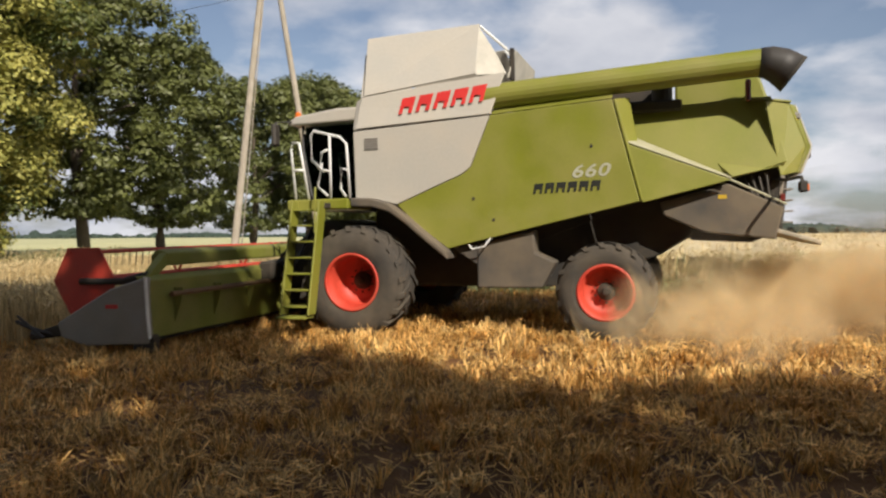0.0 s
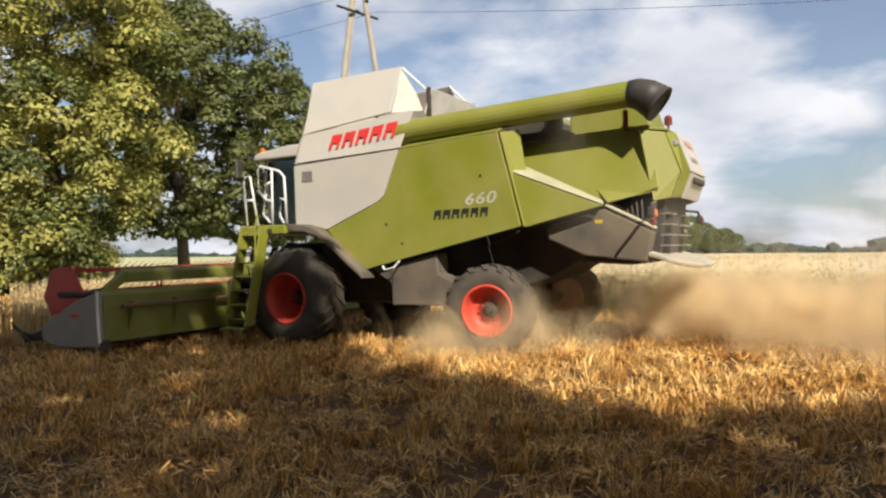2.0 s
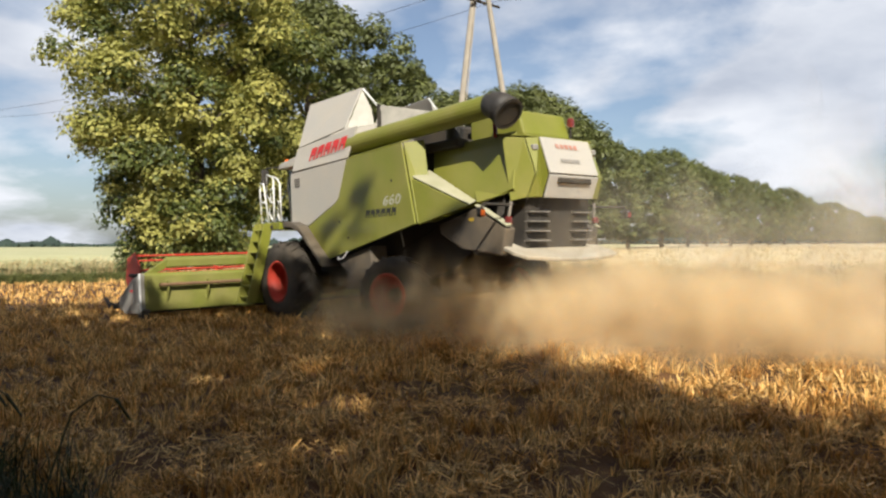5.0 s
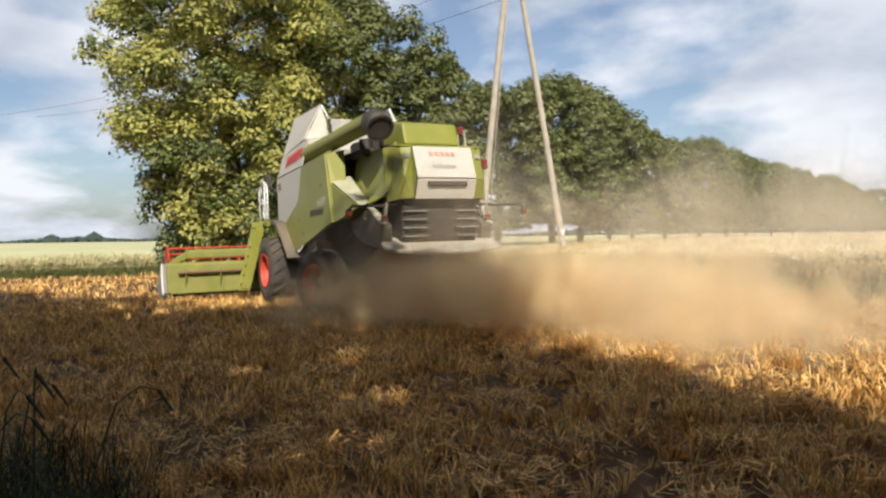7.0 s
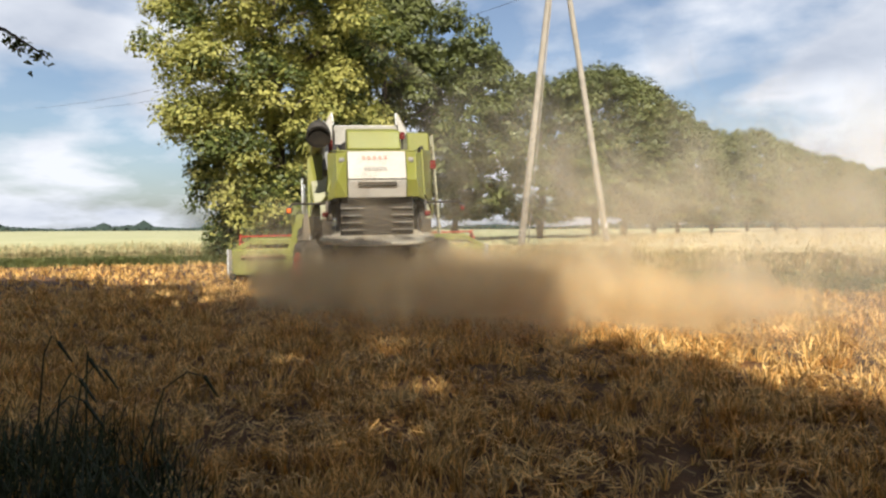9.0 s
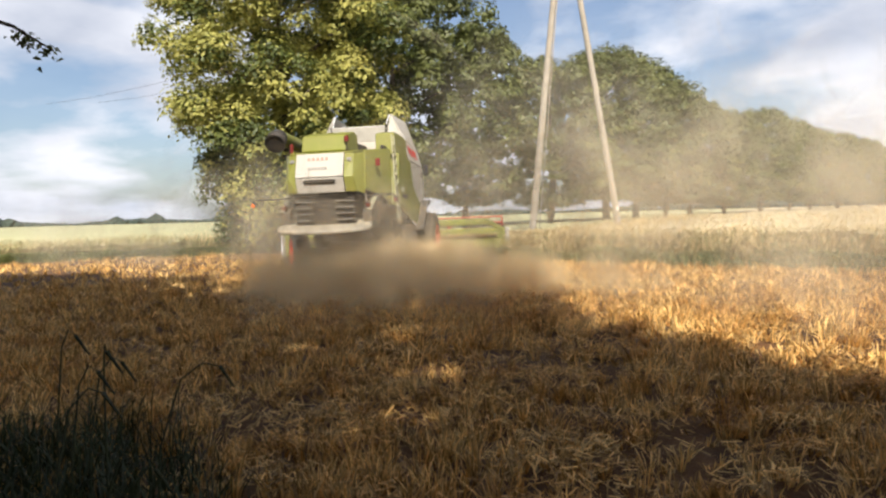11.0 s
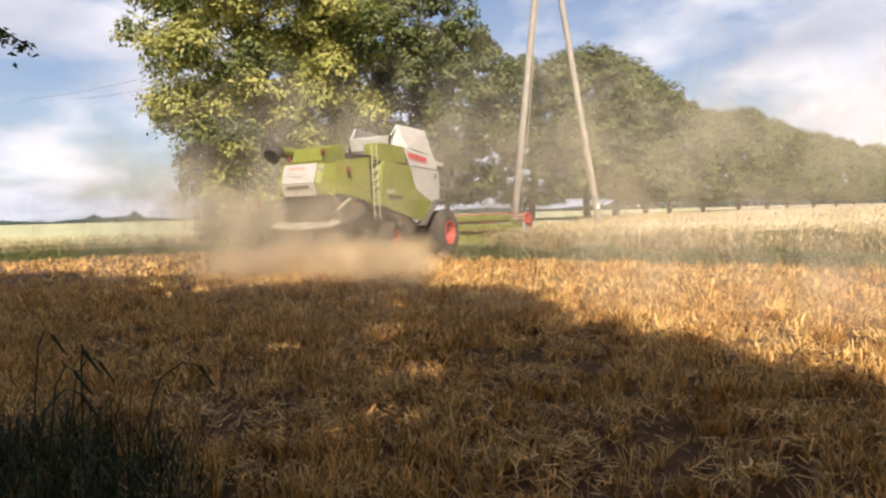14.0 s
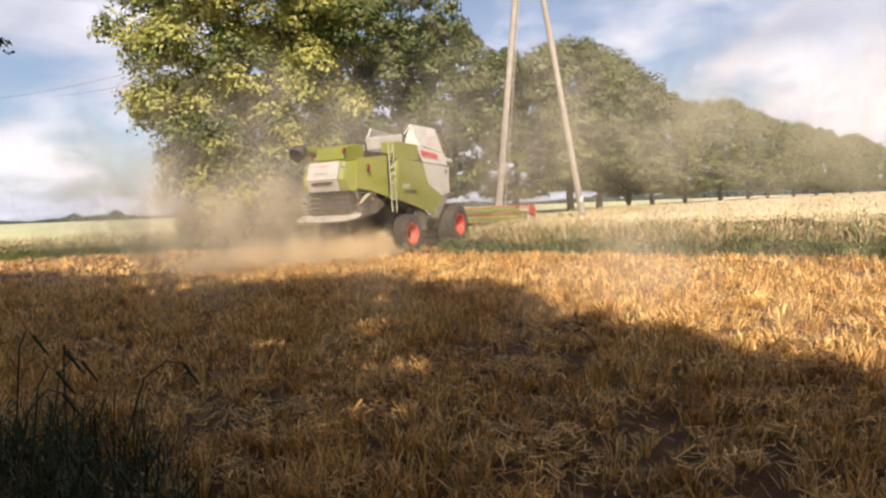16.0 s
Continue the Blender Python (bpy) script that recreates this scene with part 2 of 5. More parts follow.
def wisp_material(name, color, strength, mottle=0.3):
    """Thin dust: each wisp fades from its middle to its rim, with fine mottling."""
    m = bpy.data.materials.new(name)
    m.use_nodes = True
    n, l = m.node_tree.nodes, m.node_tree.links
    b = n["Principled BSDF"]
    n.remove(b)
    uv = n.new("ShaderNodeTexCoord")
    away = n.new("ShaderNodeVectorMath")
    away.operation, away.inputs[1].default_value = "DISTANCE", (0.5, 0.5, 0.0)
    l.new(uv.outputs["UV"], away.inputs[0])
    fade = n.new("ShaderNodeMapRange")
    fade.interpolation_type = "SMOOTHERSTEP"
    fade.inputs["From Min"].default_value, fade.inputs["From Max"].default_value = 0.0, 0.5
    fade.inputs["To Min"].default_value, fade.inputs["To Max"].default_value = strength, 0.0
    l.new(away.outputs["Value"], fade.inputs["Value"])
    mot = n.new("ShaderNodeTexNoise")
    mot.inputs["Scale"].default_value, mot.inputs["Detail"].default_value = 4.0, 8.0
    l.new(uv.outputs["Object"], mot.inputs["Vector"])
    mm = n.new("ShaderNodeMapRange")
    mm.inputs["From Min"].default_value, mm.inputs["From Max"].default_value = 0.32, 0.68
    mm.inputs["To Min"].default_value, mm.inputs["To Max"].default_value = 1.0 - mottle, 1.0 + mottle
    l.new(mot.outputs["Fac"], mm.inputs["Value"])
    mul = n.new("ShaderNodeMath")
    mul.operation = "MULTIPLY"
    l.new(fade.outputs[0], mul.inputs[0])
    l.new(mm.outputs[0], mul.inputs[1])
    dif, tra, clear = n.new("ShaderNodeBsdfDiffuse"), n.new("ShaderNodeBsdfTranslucent"), n.new("ShaderNodeBsdfTransparent")
    dif.inputs["Color"].default_value = tra.inputs["Color"].default_value = (*color, 1)
    half, mix_ = n.new("ShaderNodeMixShader"), n.new("ShaderNodeMixShader")
    half.inputs[0].default_value = 0.5
    l.new(dif.outputs[0], half.inputs[1])
    l.new(tra.outputs[0], half.inputs[2])
    l.new(mul.outputs[0], mix_.inputs[0])
    l.new(clear.outputs[0], mix_.inputs[1])
    l.new(half.outputs[0], mix_.inputs[2])
    l.new(mix_.outputs[0], n["Material Output"].inputs["Surface"])
    return m


scene.cycles.transparent_max_bounces = 192
M_WISP = wisp_material("chaff_dust", (0.88, 0.71, 0.43), 0.17, 0.3)
M_HAZE = wisp_material("fine_dust", (0.88, 0.79, 0.64), 0.048, 0.06)
M_HAZE_THICK = wisp_material("thick_dust", (0.90, 0.77, 0.56), 0.05, 0.1)
M_LEDGE = material("dusty_ledge", (0.40, 0.38, 0.26), (0.33, 0.32, 0.2), rough=0.7, scale=3, fine=40)


# ---- mesh helpers ----
def part(name, bm, mat, parent=None, label="", smooth=False):
    me = bpy.data.meshes.new(name)
    if smooth:
        for fc in bm.faces:
            fc.smooth = True
    bm.to_mesh(me)
    bm.free()
    for m in (mat if isinstance(mat, (list, tuple)) else [mat]):
        me.materials.append(m)
    ob = new(name, me)
    if parent:
        ob.parent = parent
    if label:
        ob["label"] = label
    return ob


def join(*bms):
    out = bms[0]
    for b in bms[1:]:
        me = bpy.data.meshes.new("join")
        b.to_mesh(me)
        out.from_mesh(me)
        b.free()
        bpy.data.meshes.remove(me)
    return out


def bevelled(bm, w, seg=2):
    bmesh.ops.bevel(bm, geom=list(bm.edges), offset=w, segments=seg, affect="EDGES", profile=0.5, clamp_overlap=True)
    return bm


def box(x0, x1, y0, y1, z0, z1, bevel=0.015):
    bm = bmesh.new()
    bmesh.ops.create_cube(bm, size=1.0, matrix=Matrix.Translation(((x0 + x1) / 2, (y0 + y1) / 2, (z0 + z1) / 2)) @ Matrix.Diagonal((abs(x1 - x0), abs(y1 - y0), abs(z1 - z0), 1)))
    return bevelled(bm, bevel, 1) if bevel else bm


def sheet(points, thick, bevel=0.012):
    """A flat or slightly folded plate through the points, made solid by thick along its normal."""
    bm = bmesh.new()
    vs = [bm.verts.new(p) for p in points]
    f = bm.faces.new(vs)
    f.normal_update()
    nrm = f.normal.copy()
    ret = bmesh.ops.extrude_face_region(bm, geom=[f])
    bmesh.ops.translate(bm, vec=nrm * thick, verts=[v for v in ret["geom"] if isinstance(v, bmesh.types.BMVert)])
    bmesh.ops.recalc_face_normals(bm, faces=bm.faces)
    return bevelled(bm, bevel, 2) if bevel else bm


def prism(poly, y0, y1, bevel=0.015):
    """An outline of (x, z) pulled from y0 to y1."""
    bm = bmesh.new()
    a_ = [bm.verts.new((x, y0, z)) for x, z in poly]
    b_ = [bm.verts.new((x, y1, z)) for x, z in poly]
    bm.faces.new(a_)
    bm.faces.new(b_[::-1])
    for i in range(len(poly)):
        j = (i + 1) % len(poly)
        bm.faces.new((a_[i], b_[i], b_[j], a_[j]))
    bmesh.ops.recalc_face_normals(bm, faces=bm.faces)
    return bevelled(bm, bevel, 2) if bevel else bm


def tube(points, r, seg=8, r1=None):
    """A round bar along the points, tapering to r1."""
    bm = bmesh.new()
    pts = [Vector(p) for p in points]
    rings = []
    for i, p in enumerate(pts):
        d = (pts[min(i + 1, len(pts) - 1)] - pts[max(i - 1, 0)]).normalized()
        q = d.to_track_quat("Z", "Y")
        rr = r if r1 is None else r + (r1 - r) * i / (len(pts) - 1)
        rings.append([bm.verts.new(p + q @ Vector((rr * math.cos(2 * math.pi * k / seg), rr * math.sin(2 * math.pi * k / seg), 0))) for k in range(seg)])
    for a_, b_ in zip(rings, rings[1:]):
        for k in range(seg):
            bm.faces.new((a_[k], a_[(k + 1) % seg], b_[(k + 1) % seg], b_[k]))
    bm.faces.new(rings[0][::-1])
    bm.faces.new(rings[-1])
    bmesh.ops.recalc_face_normals(bm, faces=bm.faces)
    return bm


def lathe(profile, seg=40, axis_y=True):
    """(y, radius) turned round the y axis."""
    bm = bmesh.new()
    rings = [[bm.verts.new((r * math.sin(2 * math.pi * k / seg), y, r * math.cos(2 * math.pi * k / seg))) for k in range(seg)] for y, r in profile]
    for a_, b_ in zip(rings, rings[1:]):
        for k in range(seg):
            bm.faces.new((a_[k], a_[(k + 1) % seg], b_[(k + 1) % seg], b_[k]))
    bmesh.ops.recalc_face_normals(bm, faces=bm.faces)
    return bm


def stuff(name, verts, faces, mats, index=None, smooth=False):
    """A mesh from numpy arrays, for what nobody could count."""
    me = bpy.data.meshes.new(name)
    me.from_pydata(verts.tolist() if hasattr(verts, "tolist") else verts, [], faces.tolist() if hasattr(faces, "tolist") else faces)
    for m in (mats if isinstance(mats, (list, tuple)) else [mats]):
        me.materials.append(m)
    if index is not None:
        me.polygons.foreach_set("material_index", np.asarray(index, dtype=np.int32))
    if smooth:
        me.polygons.foreach_set("use_smooth", np.ones(len(me.polygons), dtype=bool))
    me.update()
    return new(name, me)


def gz_np(x, y):
    r = np.maximum(np.hypot(x, y), 1e-3)
    return (SLOPE_X * x + SLOPE_Y * y) * np.minimum(1.0, 40.0 / r)


# ---- the ground ----
def ground():
    rng = np.random.default_rng(5)
    radii = np.concatenate([np.linspace(0.5, 30, 90), np.geomspace(31, 3500, 50)])
    seg = 160
    ang = np.linspace(0, 2 * np.pi, seg, endpoint=False)
    verts, faces = [(0.0, 0.0, 0.0)], []
    for i, r in enumerate(radii):
        for k in range(seg):
            x, y = r * math.sin(ang[k]), r * math.cos(ang[k])
            b = 0.035 * noise.noise((x * 1.6, y * 1.6, 0)) + 0.02 * noise.noise((x * 5, y * 5, 3)) if r < 40 else 0.0
            verts.append((x, y, ground_z(x, y) + b))
    for k in range(seg):
        faces.append((0, 1 + (k + 1) % seg, 1 + k))
    for i in range(len(radii) - 1):
        o, p = 1 + i * seg, 1 + (i + 1) * seg
        for k in range(seg):
            q = (k + 1) % seg
            faces.append((o + k, o + q, p + q, p + k))
    ob = stuff("ground", verts, faces, M_SOIL, smooth=True)
    return tagged(ob, "brown soil littered with chopped straw under stubble", "ground", kind="structure")


def edge_y(x):
    """The front edge of the standing crop."""
    return 20.4 - 0.47 * x


def in_right_crop(x, y):
    return (x > -9.0 + 0.35 * np.sin(y * 0.9)) & (y > edge_y(x) + 0.35 * np.sin(x * 1.3) + 0.2 * np.sin(x * 3.1))


def in_left_crop(x, y):
    return ((x > -18.8) & (x < -8.8) & (y > 35.2)) | (x < -18.6) & (y > 33.8 + 0.3 * np.sin(x * 1.1) + np.maximum(0, -26 - x) * -0.45)


def blades(bx, by, bz, h, lean, way, w, curl=0.0):
    """Narrow upright strips in two quads each: base, height, lean, direction, width."""
    n = len(bx)
    face = way + np.pi / 2 + np.random.default_rng(1).uniform(-0.9, 0.9, n)
    ox, oy = np.cos(face) * w / 2, np.sin(face) * w / 2
    dx, dy = np.cos(way) * lean, np.sin(way) * lean
    v = np.empty((n, 6, 3))
    for i, (u, hh, ww) in enumerate(((0.0, 0.0, 1.0), (0.45, 0.6, 0.9), (1.0, 1.0 - curl, 0.5))):
        v[:, 2 * i] = np.stack((bx + dx * u - ox * ww, by + dy * u - oy * ww, bz + h * hh), 1)
        v[:, 2 * i + 1] = np.stack((bx + dx * u + ox * ww, by + dy * u + oy * ww, bz + h * hh), 1)
    base = np.arange(n)[:, None] * 6
    f = np.concatenate((base + np.array([[0, 1, 3, 2]]), base + np.array([[2, 3, 5, 4]])))
    return v.reshape(-1, 3), f


def fan(n, r0, r1, rng, a0=-36, a1=64):
    """Even places on the ground in a wedge, as angles left of ahead."""
    r = np.sqrt(rng.uniform(r0 ** 2, r1 ** 2, n))
    a = np.radians(rng.uniform(a0, a1, n))
    return -r * np.sin(a), r * np.cos(a)


def stubble():
    """Tufts of cut stems: each fans out from one root; the rows are drilled across the field."""
    rng = np.random.default_rng(11)
    vs, fs, o = [], [], 0
    c, s = math.cos(radians(28)), math.sin(radians(28))
    # from, to, tufts, stems in a tuft, stem width, height, spread of the root, wedge
    for r0, r1, n, stems, w, hh, root, a0, a1 in ((2.6, 8.0, 3400, 12, 0.011, 0.16, 0.035, -36, 64), (8.0, 14.0, 6200, 10, 0.016, 0.20, 0.045, -36, 64), (14.0, 24.0, 11000, 7, 0.022, 0.22, 0.06, -36, 64),
                                                  (24.0, 45.0, 8000, 4, 0.04, 0.22, 0.08, -36, 64), (5.0, 40.0, 8000, 4, 0.04, 0.2, 0.08, 64, 324)):
        x, y = fan(n, r0, r1, rng, a0, a1)
        u, v = x * c + y * s, -x * s + y * c
        v = np.round(v / 0.15) * 0.15 + rng.normal(0, 0.02, n)
        x, y = u * c - v * s, u * s + v * c
        m = np.array([noise.noise((p * 2.2, q * 2.2, 1)) + 0.7 * noise.noise((p * 0.6, q * 0.6, 9)) for p, q in zip(x, y)])
        keep = ~in_right_crop(x, y) & ~in_left_crop(x, y) & (m > rng.uniform(-0.55, 0.05, n))
        x, y, m = x[keep], y[keep], m[keep]
        tall = hh * rng.uniform(0.6, 1.25, len(x)) * (0.9 + 0.45 * m)
        lean_all = rng.uniform(0, 2 * np.pi, len(x))
        bent = rng.uniform(0, 1, len(x)) ** 2 * 0.7
        x, y, tall, lean_all, bent = (np.repeat(q, stems) for q in (x, y, tall, lean_all, bent))
        k = len(x)
        way, off = rng.uniform(0, 2 * np.pi, k), root * np.sqrt(rng.uniform(0, 1, k))
        h = tall * rng.uniform(0.55, 1.15, k)
        x, y = x + np.cos(way) * off, y + np.sin(way) * off
        lx = np.cos(way) * rng.uniform(0.1, 0.75, k) + np.cos(lean_all) * bent
        ly = np.sin(way) * rng.uniform(0.1, 0.75, k) + np.sin(lean_all) * bent
        a, b = blades(x, y, gz_np(x, y) - 0.02, h, h * np.hypot(lx, ly), np.arctan2(ly, lx), w * rng.uniform(0.7, 1.3, k))
        vs.append(a), fs.append(b + o)
        o += len(a)
    ob = stuff("stubble", np.concatenate(vs), np.concatenate(fs), M_STRAW)
    return tagged(ob, "cut golden cereal stubble in drilled rows", "stubble", kind="stuff")


def loose_straw():
    rng = np.random.default_rng(12)
    vs, fs, o = [], [], 0
    for r0, r1, n, w, ln in ((2.6, 8.0, 30000, 0.0105, 0.15), (8.0, 15.0, 32000, 0.017, 0.2), (15.0, 26.0, 28000, 0.028, 0.26)):
        x, y = fan(n, r0, r1, rng)
        m = np.array([noise.noise((p * 1.1, q * 1.1, 7)) + 0.8 * noise.noise((p * 3.3, q * 3.3, 4)) for p, q in zip(x, y)])
        keep = ~in_right_crop(x, y) & ~in_left_crop(x, y) & (m > rng.uniform(-0.5, 0.42, n))
        x, y, m = x[keep], y[keep], m[keep]
        k = len(x)
        d = rng.uniform(0, 2 * np.pi, k)
        half = ln * rng.uniform(0.25, 1.0, k) / 2
        up = rng.normal(0, 0.38, k) * half
        z = gz_np(x, y) + rng.uniform(0.02, 0.10, k) + 0.14 * np.maximum(m, 0)
        dx, dy = np.cos(d) * half, np.sin(d) * half
        px, py = -np.sin(d) * w / 2, np.cos(d) * w / 2
        v = np.stack((np.stack((x - dx - px, y - dy - py, z - up), 1), np.stack((x - dx + px, y - dy + py, z - up + 0.004), 1),
                      np.stack((x + dx + px, y + dy + py, z + up + 0.004), 1), np.stack((x + dx - px, y + dy - py, z + up), 1)), 1).reshape(-1, 3)
        vs.append(v), fs.append(np.arange(k)[:, None] * 4 + np.array([[0, 1, 2, 3]]) + o)
        o += 4 * k
    ob = stuff("loose_straw", np.concatenate(vs), np.concatenate(fs), M_STRAW)
    return tagged(ob, "chopped pale straw scattered over the stubble", "straw", kind="stuff")


def crop_stems(name, x, y, rng, mats, tall, label, green=0.0, w=0.02, beaten=0.0):
    k = len(x)
    clump = np.sin(x * 1.9 + 2 * np.sin(y * 0.8)) * np.sin(y * 1.5 + np.sin(x * 2.7))
    h = tall * rng.uniform(0.55, 1.12, k) * (1.0 + 0.16 * clump)
    way = rng.normal(0.4, 1.1, k) + 1.2 * clump
    z = gz_np(x, y)
    lean = h * np.abs(rng.normal(0.18 + beaten, 0.3 + 0.5 * beaten, k) + 0.25 * np.maximum(clump, 0) ** 2)
    h = h * (1.0 - 0.9 * beaten * np.maximum(clump, 0))
    v, f = blades(x, y, z, h, lean, way, w * rng.uniform(0.7, 1.3, k), 0.03)
    # the nodding ear on each stem
    ex, ey, ez = x + np.cos(way) * lean, y + np.sin(way) * lean, z + h * 0.97
    el = rng.uniform(0.09, 0.15, k)
    v2, f2 = blades(ex, ey, ez, -el * rng.uniform(-0.4, 0.7, k), el, way, np.full(k, w * 1.7))
    faces = np.concatenate((f, f2 + len(v)))
    idx = np.concatenate((np.tile((rng.uniform(0, 1, k) < green).astype(int), 2), np.zeros(2 * k, int)))
    ob = stuff(name, np.concatenate((v, v2)), faces, mats, idx)
    return tagged(ob, label, "crop", kind="stuff")


def crops():
    rng = np.random.default_rng(21)
    # front band of the near field, beaten down in places
    n = 36000
    x = rng.uniform(-9.4, 26, n)
    y = edge_y(x) - 0.6 + rng.uniform(0, 1, n) ** 1.7 * 4.0
    keep = in_right_crop(x, y)
    crop_stems("standing_crop", x[keep], y[keep], rng, [M_CROP, M_WEED], 1.0, "ripe golden cereal standing at the field edge", 0.3, 0.022, 0.2)
    n = 16000
    y = rng.uniform(22, 62, n)
    x = -9.6 + rng.uniform(0, 1, n) ** 1.6 * 5.0
    keep = in_right_crop(x, y)
    crop_stems("standing_crop", x[keep], y[keep], rng, [M_CROP, M_WEED], 1.0, "ripe golden cereal standing along the cut swath", 0.1)
    n = 20000
    x, y = rng.uniform(-9, 45, n), rng.uniform(12, 62, n)
    keep = in_right_crop(x, y)
    crop_stems("standing_crop", x[keep], y[keep], rng, [M_CROP, M_WEED], 1.06, "ripe golden cereal heads over the field", 0.02, 0.035)
    # left field
    n = 16000
    x = rng.uniform(-52, -18.4, n)
    y = 33.2 + np.maximum(0, -26 - x) * -0.45 + rng.uniform(0, 1, n) ** 1.6 * 7
    keep = in_left_crop(x, y)
    crop_stems("standing_crop", x[keep], y[keep], rng, [M_CROP, M_WEED], 1.1, "ripe cereal with green weeds at the far headland", 0.55, 0.026)
    # green undergrowth along the two cut edges
    n = 42000
    x = rng.uniform(-10, 22, n)
    y = edge_y(x) - 0.05 + rng.normal(0, 0.42, n)
    m = np.array([noise.noise((p * 0.55, q * 0.55, 2)) for p, q in zip(x, y)])
    keep = m > rng.uniform(-0.6, 0.3, n)
    x, y, m = x[keep], y[keep], m[keep]
    k = len(x)
    h = rng.uniform(0.12, 0.6, k) * (1.0 + 0.9 * np.maximum(m, 0))
    v, f = blades(x, y, gz_np(x, y), h, h * rng.uniform(0.2, 1.1, k), rng.uniform(0, 6.28, k), np.full(k, 0.03), 0.25)
    tagged(stuff("weeds", v, f, M_WEED), "grey-green weeds at the foot of the crop", "weeds", kind="stuff")
    n = 30000
    x = rng.uniform(-52, -18.0, n)
    y = 33.6 + np.maximum(0, -26 - x) * -0.45 + np.abs(rng.normal(0, 0.9, n)) - 0.7
    h = rng.uniform(0.15, 0.7, n)
    v, f = blades(x, y, gz_np(x, y), h, h * rng.uniform(0.2, 0.9, n), rng.uniform(0, 6.28, n), np.full(n, 0.03), 0.2)
    tagged(stuff("weeds", v, f, M_GRASS), "green weeds along the headland", "weeds", kind="stuff")
    # canopies behind the front rows
    for name, inside, area, tall in (("crop_canopy", in_right_crop, (-9, 400, 10, 700), 0.86), ("crop_canopy", in_left_crop, (-500, -8.8, 8, 700), 0.74)):
        xs = np.unique(np.concatenate([np.arange(max(area[0], -60), min(area[1], 60), 0.6), np.linspace(area[0], area[1], 60)]))
        ys = np.unique(np.concatenate([np.arange(area[2], 70, 0.6), np.geomspace(70, area[3], 50)]))
        gx, gy = np.meshgrid(xs, ys)
        ok = inside(gx, gy - 1.0)
        gz = gz_np(gx, gy) + tall + 0.05 * np.sin(gx * 2.3 + np.sin(gy * 1.7)) + rng.uniform(-0.06, 0.06, gx.shape)
        idx = np.arange(gx.size).reshape(gx.shape)
        good = ok[:-1, :-1] & ok[1:, :-1] & ok[:-1, 1:] & ok[1:, 1:]
        f = np.stack((idx[:-1, :-1][good], idx[:-1, 1:][good], idx[1:, 1:][good], idx[1:, :-1][good]), 1)
        ob = stuff(name, np.stack((gx.ravel(), gy.ravel(), gz.ravel()), 1), f, M_CROPSHEET if inside is in_right_crop else M_CROPGREEN)
        tagged(ob, "dense pale heads of ripe cereal reaching to the trees", "crop", kind="stuff")


# ---- trees ----
def tree_leaves(rng, lumps, per, size, mats, pick, droop=0.5, flatten=0.75):
    """Leaves in drooping sprays round lumps (x, y, z, radius); pick gives the share of blossom, set on top of a spray
    as painted sunlight.
    """
    vs, idx = [], []
    for lx, ly, lz, lr in lumps:
        n = max(8, int(per * lr * lr))
        d = rng.normal(size=(n, 3))
        d /= np.linalg.norm(d, axis=1)[:, None]
        d[:, 2] = np.where(d[:, 2] < -0.3, d[:, 2] * 0.5, d[:, 2])
        rad = lr * rng.uniform(0.55, 1.05, n) ** 0.7
        c = np.array([lx, ly, lz]) + d * rad[:, None] * np.array([1, 1, flatten])
        c[:, 2] -= droop * lr * (d[:, 0] ** 2 + d[:, 1] ** 2) * rng.uniform(0.2, 1.0, n)
        s = size * rng.uniform(0.6, 1.4, n)
        # leaf plane: faces outward and up, hanging tip
        nrm = d * 1.0 + np.array([0, 0, 0.55]) + rng.normal(0, 0.3, (n, 3))
        nrm /= np.linalg.norm(nrm, axis=1)[:, None]
        t = np.cross(nrm, rng.normal(size=(n, 3)))
        t /= np.linalg.norm(t, axis=1)[:, None]
        b = np.cross(nrm, t)
        q = np.stack((c - t * s[:, None], c - b * s[:, None] * 0.55 + nrm * 0.12 * s[:, None], c + t * s[:, None], c + b * s[:, None] * 0.55 + nrm * 0.12 * s[:, None]), 1)
        vs.append(q.reshape(-1, 3))
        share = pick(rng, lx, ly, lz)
        # upward leaves take the bright yellow, undersides the dark green: sunlight in the colour
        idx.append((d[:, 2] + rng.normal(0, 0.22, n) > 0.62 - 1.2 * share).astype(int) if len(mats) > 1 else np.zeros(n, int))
    v = np.concatenate(vs)
    f = np.arange(len(v)).reshape(-1, 4)
    return v, f, np.concatenate(idx)


def trunk_bm(rng, height, r, crown_r, limbs, first):
    pts, p = [], Vector((0, 0, -0.2))
    for i in range(8):
        pts.append(p.copy())
        p += Vector((rng.normal(0, 0.09), rng.normal(0, 0.09), height * 0.8 / 7))
    bm = tube(pts, r, 10, r * 0.25)
    bm2 = tube([(0, 0, -0.2), (0, 0, 0.15), (0, 0, 0.6)], r * 1.5, 10, r * 0.95)
    bm = join(bm, bm2)
    for i in range(limbs):
        a = i * 2.4 + rng.uniform(-0.4, 0.4)
        k = first + (0.85 - first) * i / limbs
        z0 = height * 0.8 * k
        base = pts[min(7, int(k * 7))]
        ln = crown_r * rng.uniform(0.6, 0.95) * (1.0 - 0.4 * k)
        q = [(base.x, base.y, z0)]
        for j in range(1, 5):
            u = j / 4
            q.append((base.x + math.cos(a) * ln * u + rng.normal(0, 0.12), base.y + math.sin(a) * ln * u + rng.normal(0, 0.12), z0 + ln * (0.75 * u - 0.25 * u * u)))
        bm = join(bm, tube(q, r * 0.38 * (1 - 0.4 * k), 6, r * 0.07))
    return bm


